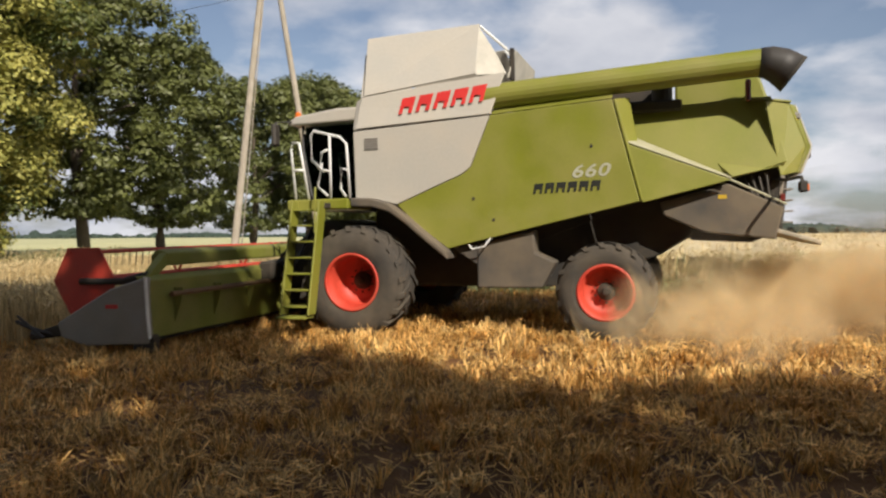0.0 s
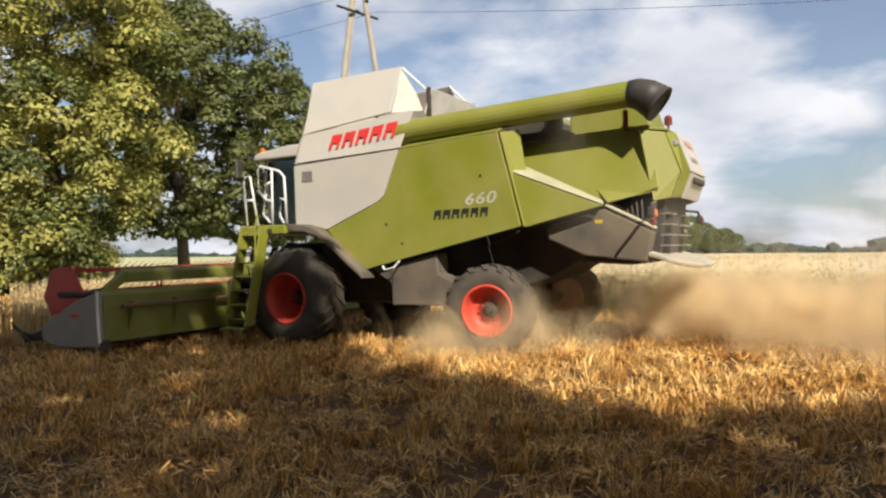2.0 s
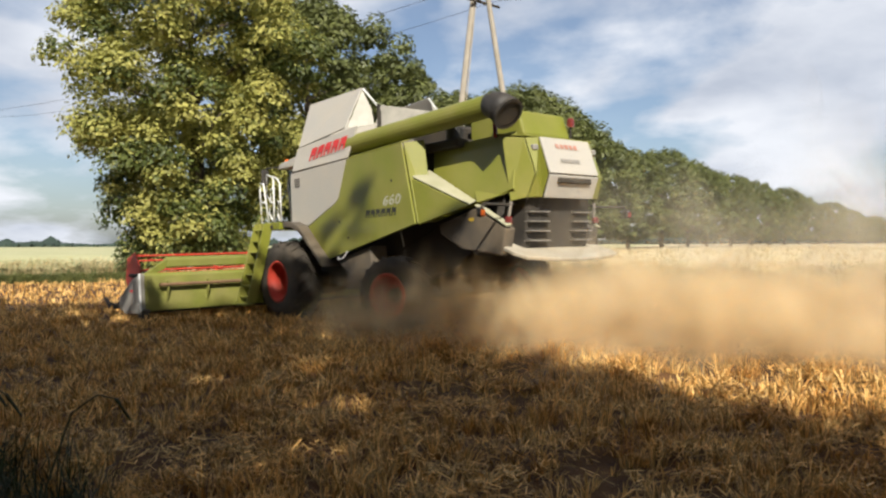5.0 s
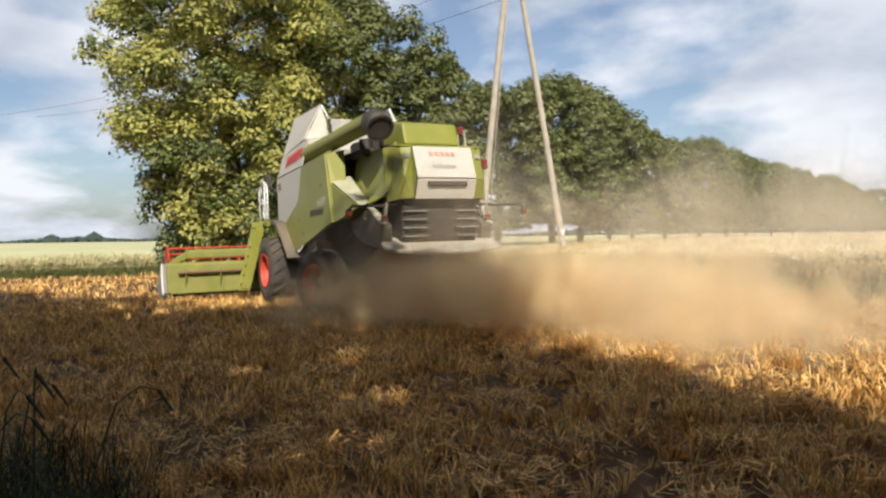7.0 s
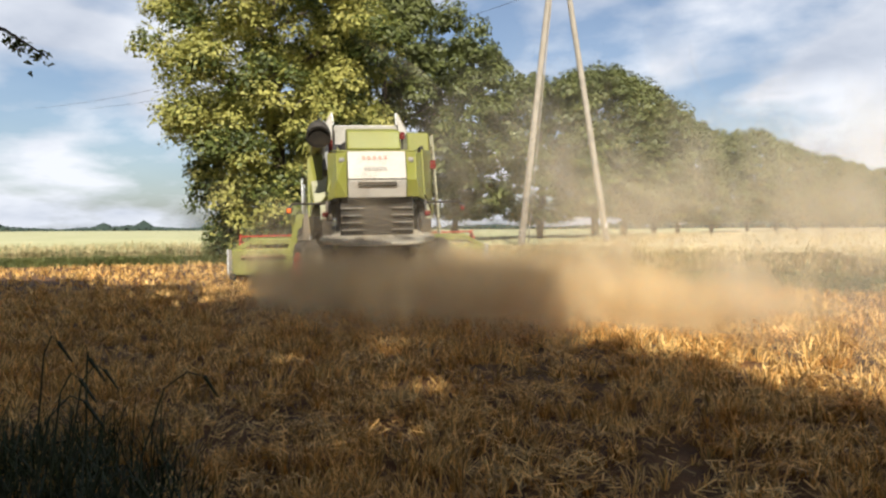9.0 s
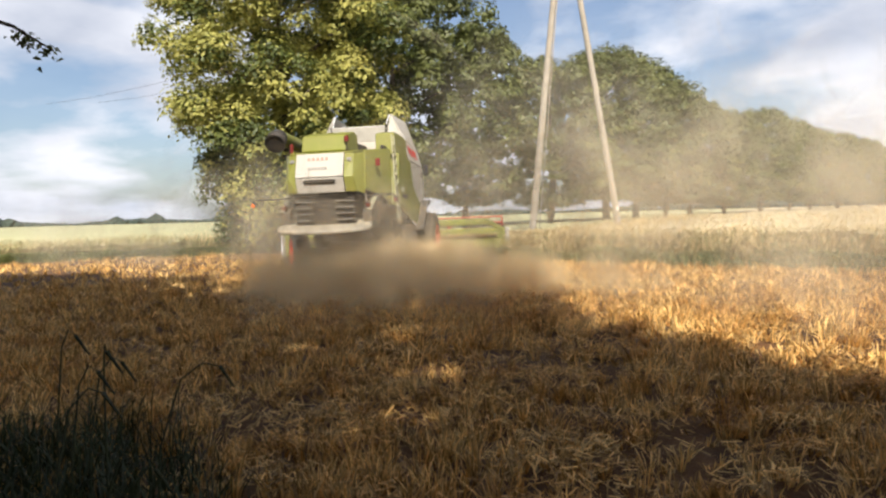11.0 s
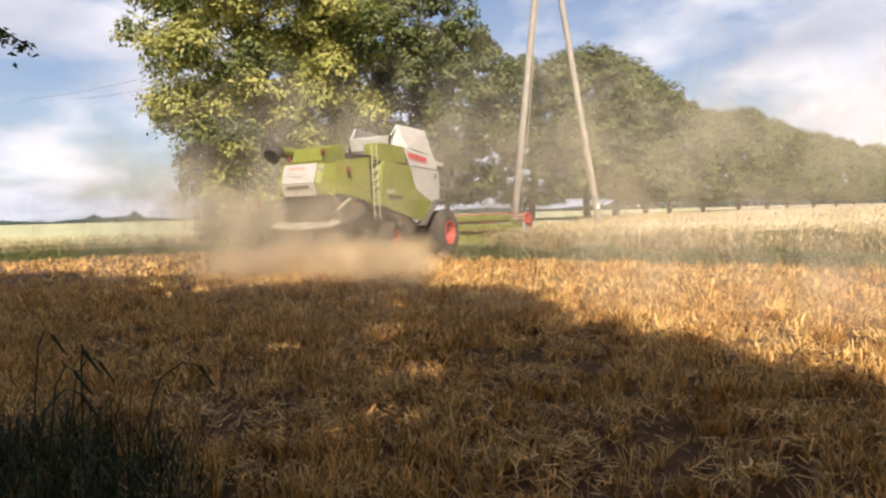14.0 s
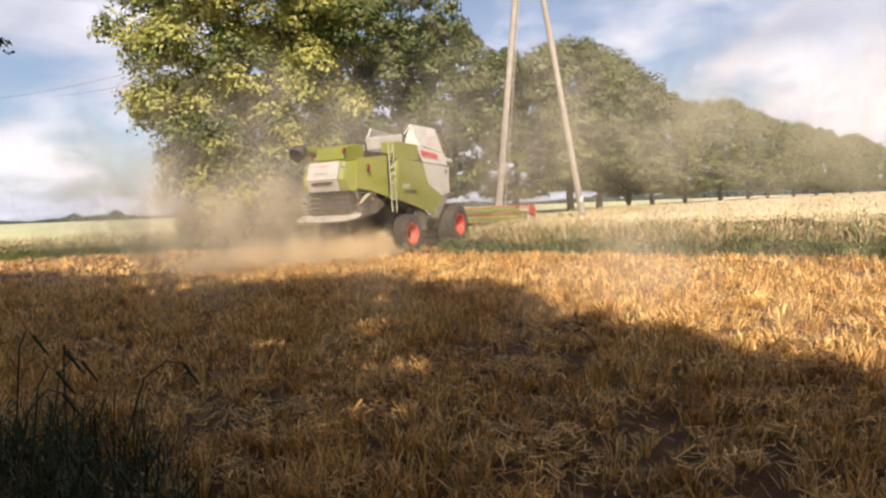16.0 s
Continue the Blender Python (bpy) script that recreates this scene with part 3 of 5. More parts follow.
def make_tree(name, seed, height, crown_r, base_z, n_lumps, per, size, mats, pick, label, shape=1.0, trunk_r=0.45, droop=0.5, lump=(0.75, 1.35), flatten=0.75, profile=None):
    rng = np.random.default_rng(seed)
    top = new(name)
    part("trunk", trunk_bm(rng, height, trunk_r, crown_r, 9, 0.22), M_BARK, top, smooth=True)
    lumps = []
    zc, zr = (height + base_z) / 2, (height - base_z) / 2
    for i in range(n_lumps):
        u = (i + 0.5) / n_lumps
        cz = 1 - 2 * u
        a = i * 2.39996 + rng.uniform(-0.4, 0.4)
        rr = profile(cz) if profile else (1 - abs(cz) ** 2.6) ** 0.5 * shape + (1 - shape) * (1 - cz) * 0.5
        k = rng.uniform(0.72, 1.02) if not profile or i % 4 else rng.uniform(0.25, 0.65)
        wob = 1 + 0.22 * math.sin(3 * a + seed) * math.sin(4 * cz + seed * 0.7)
        lumps.append((crown_r * rr * k * wob * math.cos(a), crown_r * rr * k * wob * math.sin(a), zc + zr * cz * 0.95, rng.uniform(*lump)))
    v, f, idx = tree_leaves(rng, lumps, per, size, mats, pick, droop, flatten)
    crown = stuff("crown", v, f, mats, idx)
    crown.parent = top
    return tagged(top, label, "tree")


def put(ob, x, y, turn=0.0, scale=1.0):
    ob.matrix_basis = Matrix.Translation((x, y, ground_z(x, y))) @ Matrix.Rotation(turn, 4, "Z") @ Matrix.Diagonal((scale, scale, scale, 1))
    return ob


def trees():
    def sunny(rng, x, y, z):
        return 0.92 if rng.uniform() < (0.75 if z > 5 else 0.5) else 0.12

    def broad_above(cz):
        """Wide in the upper half, drawn in towards the ground."""
        return np.interp(cz, (-1.0, -0.7, -0.35, 0.0, 0.3, 0.6, 0.85, 1.0), (0.36, 0.60, 0.80, 0.95, 1.0, 0.86, 0.55, 0.15))

    linden = make_tree("linden_tree", 3, 21.0, 6.5, 0.8, 400, 240, 0.125, [M_LINDEN, M_BLOSSOM_LIT], sunny, "broad linden in yellow blossom, sprays coloured as sunlit on top, branches hanging low", trunk_r=0.6, droop=0.95, lump=(0.8, 1.5), flatten=0.5, profile=broad_above)
    put(linden, -25.6, 34.2, 0.6)
    plain = lambda rng, x, y, z: 0.0
    a = make_tree("avenue_tree", 8, 18.0, 6.2, 3.0, 170, 190, 0.165, [M_LEAF], plain, "tall dark green avenue tree with a dense crown", trunk_r=0.42)
    b = make_tree("avenue_tree", 15, 16.5, 6.2, 2.6, 140, 150, 0.19, [M_LEAF], plain, "dark green avenue tree with a rounded crown", trunk_r=0.38)
    c = make_tree("avenue_tree", 23, 15.5, 6.6, 2.2, 140, 150, 0.19, [M_LEAF], plain, "spreading green avenue tree with a low crown", trunk_r=0.4)
    rng = random.Random(4)
    rows = [(43.6, 1.0), (49.6, 0.93), (59.8, 0.93), (66.5, 0.90), (72.0, 0.97), (79, 0.92), (86, 0.83), (95, 0.84), (105, 0.8), (116, 0.84), (128, 0.87), (141, 0.76), (155, 0.82), (171, 0.8), (188, 0.8), (208, 0.82), (232, 0.8), (260, 0.8), (300, 0.82), (345, 0.8), (400, 0.8), (470, 0.8)]
    used = set()
    for i, (y, s) in enumerate(rows):
        x = -25 + 0.315 * (y - 34) + rng.uniform(-0.7, 0.7) - (0.7 if i < 2 else 0.0)
        src = (a, b, c)[i % 3] if i < 6 else (b, c, a)[i % 3]
        m = Matrix.Translation((x, y, ground_z(x, y))) @ Matrix.Rotation(rng.uniform(0, 6.28), 4, "Z") @ Matrix.Diagonal((s, s, s, 1))
        if src not in used:
            used.add(src)
            src.matrix_basis = m
            src["group"] = "avenue trees"
        else:
            src_scale = src.scale.copy()
            copy_thing(src, m @ Matrix.Diagonal((1 / src_scale.x, 1 / src_scale.y, 1 / src_scale.z, 1)))
    return linden


def shade_trees():
    """The wood behind the camera, which shades the near stubble."""
    plain = lambda rng, x, y, z: 0.0
    src = make_tree("shade_tree", 31, 16.0, 4.6, 2.6, 110, 40, 0.34, [M_LEAF], plain, "leafy roadside tree beside the field", trunk_r=0.35, lump=(0.9, 1.5))
    src["group"] = "roadside trees"
    # a close row behind the onlooker; its shadow reaches past the harvester's first track
    spots = [(1.6, -8.2, 1.22), (-1.8, -12.0, 1.22), (-6.7, -10.0, 1.24), (-13.8, -4.9, 1.24), (-18.4, -4.5, 1.24), (-22.3, -5.8, 1.22), (-3.9, -11.2, 1.2),
             (11.3, -10.4, 0.92), (15.4, -13.0, 0.94), (20.0, -15.6, 0.95), (6.3, -16.0, 1.0), (-1.0, -17.0, 1.1), (-9.0, -15.0, 1.1), (-10.6, -6.6, 1.15)]
    for i, (x, y, s) in enumerate(spots):
        m = Matrix.Translation((x, y, ground_z(x, y))) @ Matrix.Rotation(i * 1.3, 4, "Z") @ Matrix.Diagonal((s, s, s, 1))
        if i == 0:
            src.matrix_basis = m
            first = s
        else:
            copy_thing(src, m @ Matrix.Diagonal((1 / first, 1 / first, 1 / first, 1)))


def pole():
    """A two-legged line pole of concrete with crossarm and insulators."""
    top = new("line_pole")
    d = 37.0
    ax, ay = -d * math.sin(radians(17.95)), d * math.cos(radians(17.95))
    bx, by = -d * math.sin(radians(10.95)), d * math.cos(radians(10.95))
    px, py, pz = -d * math.sin(radians(15.0)), d * math.cos(radians(15.0)), EYE + d * math.tan(radians(21.4))
    part("leg", tube([(ax, ay, ground_z(ax, ay) - 0.3), ((ax + px - 0.1) / 2, (ay + py) / 2, pz / 2), (px - 0.1, py, pz)], 0.19, 8, 0.13), M_POLE, top)
    part("leg", tube([(bx, by, ground_z(bx, by) - 0.3), ((bx + px + 0.1) / 2, (by + py) / 2, pz / 2), (px + 0.1, py, pz)], 0.17, 8, 0.12), M_POLE, top)
    # the crossarm stands across the line, one end towards the field
    za, arm_x, arm_y = EYE + d * math.tan(radians(18.3)), 0.75, -1.15
    part("crossarm", join(tube([(px - arm_x, py + arm_y, za), (px + arm_x, py - arm_y, za)], 0.07, 4), tube([(px - 0.36, py - 0.2, za - 0.25), (px, py - 0.22, za + 0.05), (px + 0.36, py - 0.2, za - 0.25)], 0.06, 6)), M_DARK, top)
    part("brace", box(px - 0.3, px + 0.3, py - 0.05, py + 0.05, za + 0.75, za + 0.85), M_DARK, top)
    for k in (-1.0, -0.55, 1.0):
        part("insulator", lathe([(0, 0.0), (0, 0.07), (0.08, 0.11), (0.12, 0.06), (0.2, 0.1), (0.28, 0.08), (0.34, 0.0)], 10), M_DARK, top).matrix_basis = Matrix.Translation((px + arm_x * k, py + arm_y * k, za + 0.05)) @ Matrix.Rotation(radians(90), 4, "X")
    part("tie", tube([(ax + 0.42, ay, 0.3), (px - 0.1, py, pz - 1.2)], 0.03, 5), M_STEEL, top)
    part("badge", box(bx - 0.28, bx - 0.1, by - 0.22, by - 0.19, 1.75, 2.0), M_RAIL, top)
    tagged(top, "two-legged weathered concrete power pole with a crossarm", "power pole")
    for sx, ex in ((-0.75, -60), (0.75, -55), (0.75, 60)):
        pts = []
        for i in range(13):
            u = i / 12
            pts.append((px + sx + (ex - sx) * u, py - arm_y * sx / arm_x + (18 if ex < 0 else -4) * u, za + 0.36 - 3.0 * 4 * u * (1 - u) * 0.4))
        tagged(part("power_line", tube(pts, 0.012, 4), M_WIRE), "thin dark overhead wire strung from the pole", "wire")


def far_woods():
    rng = np.random.default_rng(41)
    vs, fs, o = [], [], 0
    for az0, az1, d, h0, n in ((6, 75, 620, 4.2, 1300), (-60, 8, 900, 10.0, 900)):
        for i in range(n):
            az = radians(rng.uniform(az0, az1))
            r = d * rng.uniform(0.97, 1.03)
            x, y = -r * math.sin(az), r * math.cos(az)
            big = rng.uniform() < 0.012
            h = h0 * (0.75 + 0.25 * math.sin(az * 40) + 0.2 * rng.uniform()) * (1.9 if big else 1.0)
            w = h * rng.uniform(0.6, 1.1)
            bm = bmesh.new()
            bmesh.ops.create_icosphere(bm, subdivisions=1, radius=1.0)
            v = np.array([q.co[:] for q in bm.verts]) * rng.uniform(0.8, 1.2, (len(bm.verts), 1)) * [w, w, h * 0.62] + [x, y, ground_z(x, y) + h * 0.42]
            fs += [[q.index + o for q in fc.verts] for fc in bm.faces]
            vs.append(v)
            o += len(v)
            bm.free()
    ob = stuff("far_woods", np.concatenate(vs), fs, M_WOODS)
    tagged(ob, "dark line of distant woods and hedges", "woods", kind="stuff")


def near_branch():
    """Twigs of a roadside tree that hang into the view, and the tree itself."""
    rng = np.random.default_rng(77)
    top = make_tree("hanging_tree", 37, 15.0, 3.6, 3.4, 60, 36, 0.3, [M_LEAF], lambda r, x, y, z: 0.0, "roadside tree with drooping leafy twigs over the field", trunk_r=0.3, lump=(0.9, 1.4))
    bx, by = -9.6, 0.2
    put(top, bx, by)
    z0 = ground_z(bx, by)
    ends = [((-5.12, 3.78), 3.85, 0.5), ((-5.24, 3.72), 3.2, 0.5)]
    for (ex, ey), ez, drop in ends:
        pts = [(0.3, 0.2, 4.2), ((ex - bx) * 0.5, (ey - by) * 0.5, ez + 0.9 - z0), (ex - bx, ey - by, ez + 0.05 - z0), (ex - bx + 0.3, ey - by + 0.1, ez - 0.3 * drop - z0)]
        branch = part("branch", tube(pts, 0.035, 6, 0.006), M_BARK, top)
        vs = []
        for j in range(100):
            u = rng.uniform(0.55, 1.0)
            k = 1 if u < 0.66 else 2
            w = (u - (0.33 if k == 1 else 0.66)) / 0.34
            a, b = Vector(pts[k]), Vector(pts[k + 1])
            c = a.lerp(b, min(1, w)) + Vector((rng.normal(0, 0.05), rng.normal(0, 0.05), -abs(rng.normal(0, 0.1)) * drop))
            s_ = rng.uniform(0.018, 0.034)
            q = Euler((rng.uniform(-0.9, 0.9), rng.uniform(-0.9, 0.9), rng.uniform(0, 6.28))).to_matrix()
            vs += [c + q @ Vector(p) for p in ((-s_, 0, 0), (0, -s_ * 0.6, 0.01), (s_ * 1.2, 0, -0.02), (0, s_ * 0.6, 0.01))]
        leaves = stuff("leaves", [tuple(v) for v in vs], [(4 * i, 4 * i + 1, 4 * i + 2, 4 * i + 3) for i in range(len(vs) // 4)], M_LEAF)
        leaves.parent = branch


def near_weeds():
    """Tall grass and a few self-sown cereal stalks at the field corner."""
    rng = np.random.default_rng(78)
    n = 9000
    r = rng.uniform(2.4, 6.8, n)
    a = np.radians(rng.uniform(34, 68, n))
    keep = rng.uniform(0, 1, n) < np.clip((np.degrees(a) - 36 - (r - 3) * 2.6) / 10, 0, 1)
    r, a = r[keep], a[keep]
    x, y = -r * np.sin(a), r * np.cos(a)
    k = len(x)
    h = rng.uniform(0.15, 0.5, k)
    v, f = blades(x, y, gz_np(x, y), h, h * rng.uniform(0.1, 0.8, k), rng.uniform(0, 6.28, k), rng.uniform(0.006, 0.014, k), 0.12)
    tagged(stuff("tall_grass", v, f, M_CORNER_SHADED), "tall green grass at the field corner, coloured dark as in deep shade", "grass", kind="stuff")
    for az, d, tall, nod in ((50.2, 4.0, 1.18, 0.02), (47.0, 4.2, 1.0, 0.3), (52.6, 3.9, 1.1, 0.12), (54.0, 3.6, 1.05, 0.2), (51.4, 4.4, 1.05, 0.16), (48.8, 3.7, 0.62, 0.1), (53.3, 4.6, 1.2, 0.1)):
        x, y = -d * math.sin(radians(az)), d * math.cos(radians(az))
        z = ground_z(x, y)
        dx, dy = nod * math.cos(radians(az)), nod * math.sin(radians(az))
        stalk = new("cereal_stalk")
        stem = [(x, y, z), (x + dx * 0.1, y + dy * 0.1, z + tall * 0.55), (x + dx * 0.5, y + dy * 0.5, z + tall * 0.92), (x + dx * 0.9, y + dy * 0.9, z + tall), (x + dx * 1.2, y + dy * 1.2, z + tall * 0.97)]
        part("stem", tube(stem, 0.006, 5, 0.004), M_CORNER_SHADED, stalk)
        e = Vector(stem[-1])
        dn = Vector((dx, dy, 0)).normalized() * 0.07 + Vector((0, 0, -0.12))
        part("ear", tube([e, e + dn * 0.3, e + dn * 0.7, e + dn], 0.012, 6, 0.005), M_CORNER_SHADED, stalk, "drooping ear coloured dark as in shade")
        part("blade", tube([(x, y, z + tall * 0.35), (x + 0.06, y + 0.03, z + tall * 0.5), (x + 0.16, y + 0.08, z + tall * 0.52), (x + 0.26, y + 0.12, z + tall * 0.42)], 0.008, 4, 0.002), M_CORNER_SHADED, stalk)
        tagged(stalk, "self-sown cereal stalk with a nodding ear", "cereal stalk", group="stalks at the field corner")


# ---- the harvester: x ahead of the front axle, y to its left, z up from the soil ----
def tyre_wheel(name, parent, R, rim_r, width, side, lugs, y_out, x, z, dish):
    """A driven wheel whose own origin is its hub; side 1 is the left."""
    w = new(name)
    w.parent = parent
    w.location = (x, y_out * side, z)
    o = lambda y: -y * side
    h = width
    part("tyre", lathe([(o(0.03), rim_r), (o(0.0), rim_r + 0.03), (o(0.0), rim_r + (R - rim_r) * 0.45), (o(0.035), R * 0.93), (o(0.09), R * 0.955), (o(h / 2), R * 0.965), (o(h - 0.09), R * 0.955), (o(h - 0.035), R * 0.93), (o(h), rim_r + 0.05), (o(h - 0.03), rim_r)], 48), M_RUBBER, w, smooth=True)
    bm = bmesh.new()
    for k in range(lugs):
        for half in (0, 1):
            a0 = 2 * math.pi * (k + 0.5 * half) / lugs
            pts = []
            for u in (0.0, 0.18, 0.55, 1.0):
                y = (h * 0.52 * u) if half == 0 else h - h * 0.52 * u
                a = a0 - (1.0 - u) * 0.30 * (12.0 / lugs) * 1.6
                rr = R * (0.90 if u == 0 else 1.0)
                lw = 0.042 if u else 0.05
                for s in (-1, 1):
                    aa = a + s * lw / R
                    for rad in (R * 0.90, rr + 0.0):
                        pts.append(bm.verts.new((rad * math.sin(aa), o(y), rad * math.cos(aa))))
            for i in range(3):
                q, p = pts[4 * i:4 * i + 4], pts[4 * i + 4:4 * i + 8]
                bm.faces.new((q[1], q[3], p[3], p[1]))
                bm.faces.new((q[0], q[1], p[1], p[0]))
                bm.faces.new((q[3], q[2], p[2], p[3]))
            bm.faces.new((pts[12], pts[13], pts[15], pts[14]))
            bm.faces.new((pts[0], pts[2], pts[3], pts[1]))
    bmesh.ops.recalc_face_normals(bm, faces=bm.faces)
    part("tread", bm, M_RUBBER, w)
    rim = part("rim", lathe([(o(0.05), rim_r - 0.035), (o(0.0), rim_r - 0.03), (o(-0.01), rim_r + 0.012), (o(0.03), rim_r + 0.02), (o(0.05), rim_r - 0.03), (o(dish * 0.5), rim_r - 0.06), (o(dish), rim_r - 0.09), (o(dish + 0.02), rim_r * 0.5), (o(dish - 0.02), rim_r * 0.3), (o(dish - 0.02), 0.001)], 40), M_RED, w, "bright red steel rim", smooth=True)
    part("hub", lathe([(o(dish), rim_r * 0.34), (o(dish - 0.06), rim_r * 0.32), (o(dish - 0.1), rim_r * 0.16), (o(dish - 0.16), rim_r * 0.12), (o(dish - 0.17), 0.001)], 20), M_DARK, rim, "dark greasy hub")
    for k in range(10):
        a = 2 * math.pi * k / 10
        c = Vector((rim_r * 0.42 * math.sin(a), o(dish - 0.03), rim_r * 0.42 * math.cos(a)))
        part("bolt", tube([c, c + Vector((0, o(-0.03), 0))], 0.018, 6), M_DARK, rim)
    return w


def strip_letters(parent, name, x0, x1, z0, z1, tilt, count, y, mat, side, slant=0.0, gap=0.22, notch=True, lean=0.0):
    """The maker's mark as plain slanted blocks."""
    step = (x1 - x0) / count
    for i in range(count):
        a, b = x0 + step * i, x0 + step * (i + 1 - gap)
        zz = lambda x: tilt * (x - x0)
        sl = slant * (1 if step < 0 else -1)
        pts = [(a, z0 + zz(a)), (b, z0 + zz(b)), (b - sl, z1 + zz(b)), (a - sl, z1 + zz(a))]
        if notch:
            m = (a + b) / 2
            w = (b - a) * 0.22
            zm = z0 + (z1 - z0) * 0.42
            pts = [pts[0], (m - w, z0 + zz(m)), (m - w - sl * 0.4, zm + zz(m)), (m + w - sl * 0.4, zm + zz(m)), (m + w, z0 + zz(m)), pts[1], pts[2], pts[3]]
        bm = bmesh.new()
        vs = [bm.verts.new((px, (y + 0.008 + lean * (pz - 3.5 + 0.0886 * px)) * side, pz)) for px, pz in pts]
        f = bm.faces.new(vs)
        r = bmesh.ops.extrude_face_region(bm, geom=[f])
        bmesh.ops.translate(bm, vec=(0, -0.004 * side, 0), verts=[v for v in r["geom"] if isinstance(v, bmesh.types.BMVert)])
        bmesh.ops.recalc_face_normals(bm, faces=bm.faces)
        part(name, bm, mat, parent)


def number_mark(parent, text, x, y, z, size, side, mat, tilt):
    cu = bpy.data.curves.new("number", "FONT")
    cu.body, cu.size, cu.extrude, cu.shear = text, size, 0.003, 0.25
    cu.align_x = "CENTER"
    cu.space_character = 1.1
    cu.offset = 0.005
    tmp = new("number_tmp", cu)
    me = bpy.data.meshes.new_from_object(tmp.evaluated_get(bpy.context.evaluated_depsgraph_get()))
    bpy.data.objects.remove(tmp)
    me.materials.append(mat)
    ob = new("number_mark", me)
    ob.parent = parent
    turn = Matrix.Rotation(radians(180), 4, "Z") if side > 0 else Matrix.Identity(4)
    ob.matrix_basis = Matrix.Translation((x, (y + 0.006) * side, z)) @ turn @ Matrix.Rotation(radians(90), 4, "X") @ Matrix.Rotation(tilt, 4, "Z") @ Matrix.Diagonal((1.35, 1, 1, 1))
    return ob


def harvester():
    H = new("combine_harvester")
    # hull under the panels
    part("hull", prism([(0.0, 1.35), (0.0, 3.4), (-2.4, 3.55), (-4.6, 3.55), (-6.3, 3.5), (-6.3, 2.5), (-4.8, 2.2), (-2.4, 1.3)], -0.88, 0.88, 0.03), M_DARK, H)
    part("chassis", box(-4.3, 0.5, -0.75, 0.75, 0.75, 1.45, 0.03), M_DARK, H)
    part("sieve_box", prism([(-0.6, 0.8), (-0.6, 1.6), (-1.8, 1.75), (-4.8, 2.3), (-5.6, 2.35), (-5.4, 1.55), (-4.9, 1.25), (-3.2, 0.75)], -0.86, 0.86, 0.03), M_DARK, H)
    part("front_axle", tube([(0, -1.5, 0.92), (0, 1.5, 0.92)], 0.2, 12), M_DARK, H)
    part("rear_axle", tube([(-4.14, -1.5, 0.76), (-4.14, 1.5, 0.76)], 0.13, 10), M_DARK, H)
    for s in (1, -1):
        y = 1.6 * s
        # front white panel, lime panel behind it
        white = [(0.06, 3.46), (0.04, 2.31), (-0.30, 2.30), (-0.71, 2.20), (-1.86, 2.66), (-2.00, 2.77), (-2.34, 3.58)]
        part("side_panel", sheet([(x, y, z) for x, z in (white if s > 0 else white[::-1])], 0.05), M_WHITE, H, "dusty off-white front side panel")
        lime = [(-2.35, 3.58), (-2.01, 2.77), (-1.87, 2.655), (-0.72, 2.19), (-1.04, 1.86), (-1.60, 1.44), (-1.80, 1.49), (-4.66, 2.12), (-4.30, 3.58), (-4.27, 3.70)]
        part("side_panel", sheet([(x, y, z) for x, z in (lime if s > 0 else lime[::-1])], 0.05), M_LIME, H, "dusty lime green side panel")
        part("panel_top", sheet([(0.06, y, 3.47), (-2.34, y, 3.59), (-2.34, y - 0.3 * s, 3.68), (0.06, y - 0.3 * s, 3.5)], 0.03), M_WHITE, H)
        part("panel_top", sheet([(-2.36, y, 3.59), (-4.27, y, 3.71), (-4.27, y - 0.28 * s, 3.81), (-2.36, y - 0.28 * s, 3.70)], 0.03), M_LIME, H)
        part("panel_rear_edge", sheet([(-4.28, y, 3.70), (-4.67, y, 2.12), (-4.75, y - 0.32 * s, 2.15), (-4.48, y - 0.36 * s, 3.76)], 0.04), M_LIME, H)
        # board with the red mark, leaning in
        board = [(0.0, 1.60, 3.50), (-2.35, 1.60, 3.60), (-2.58, 1.47, 4.28), (-0.08, 1.47, 4.06), (-0.02, 1.5, 3.9)]
        part("tank_board", sheet([(px, py * s, pz) for px, py, pz in (board if s > 0 else board[::-1])], 0.04), M_WHITE, H, "off-white board with red mark")
        part("corner_panel", sheet([(0.07, 1.58 * s, 3.48), (0.0, 1.6 * s, 3.5), (-0.08, 1.47 * s, 4.06), (0.07, 1.4 * s, 4.0)], 0.03), M_WHITE, H)
        part("seam", tube([(0.05, 1.625 * s, 3.47), (-2.34, 1.625 * s, 3.585)], 0.009, 5), M_DARK, H)
        # open grain tank flap
        flap = [(-0.08, 1.46, 4.07), (-2.08, 1.46, 4.29), (-2.04, 0.95, 5.24), (-0.03, 1.09, 5.15)]
        part("tank_flap", sheet([(px, py * s, pz) for px, py, pz in (flap if s > 0 else flap[::-1])], 0.035), M_WHITE, H, "raised off-white grain tank flap")
        part("gusset", sheet([(-2.07, 1.42 * s, 4.30), (-2.03, 0.97 * s, 5.2), (-2.3, 0.92 * s, 4.75), (-2.5, 1.0 * s, 4.36)], 0.015, 0.004), M_CLOTH, H, "slack grey cloth gusset")
        part("flap_post", box(-2.62, -2.54, 0.92 * s - 0.04, 0.92 * s + 0.04, 4.25, 4.80), M_DARK, H)
        # mudguard band over the front wheel
        arc = [(0.06, 2.33), (-0.32, 2.31), (-0.62, 2.22), (-0.9, 2.02), (-1.2, 1.76), (-1.62, 1.42)]
        pts = arc + [(x - 0.03, z - 0.15) for x, z in arc[::-1]]
        part("mudguard", prism(pts, y - 0.35 * s, y + 0.3 * s, 0.03), M_GREY, H, "dull grey plastic mudguard")
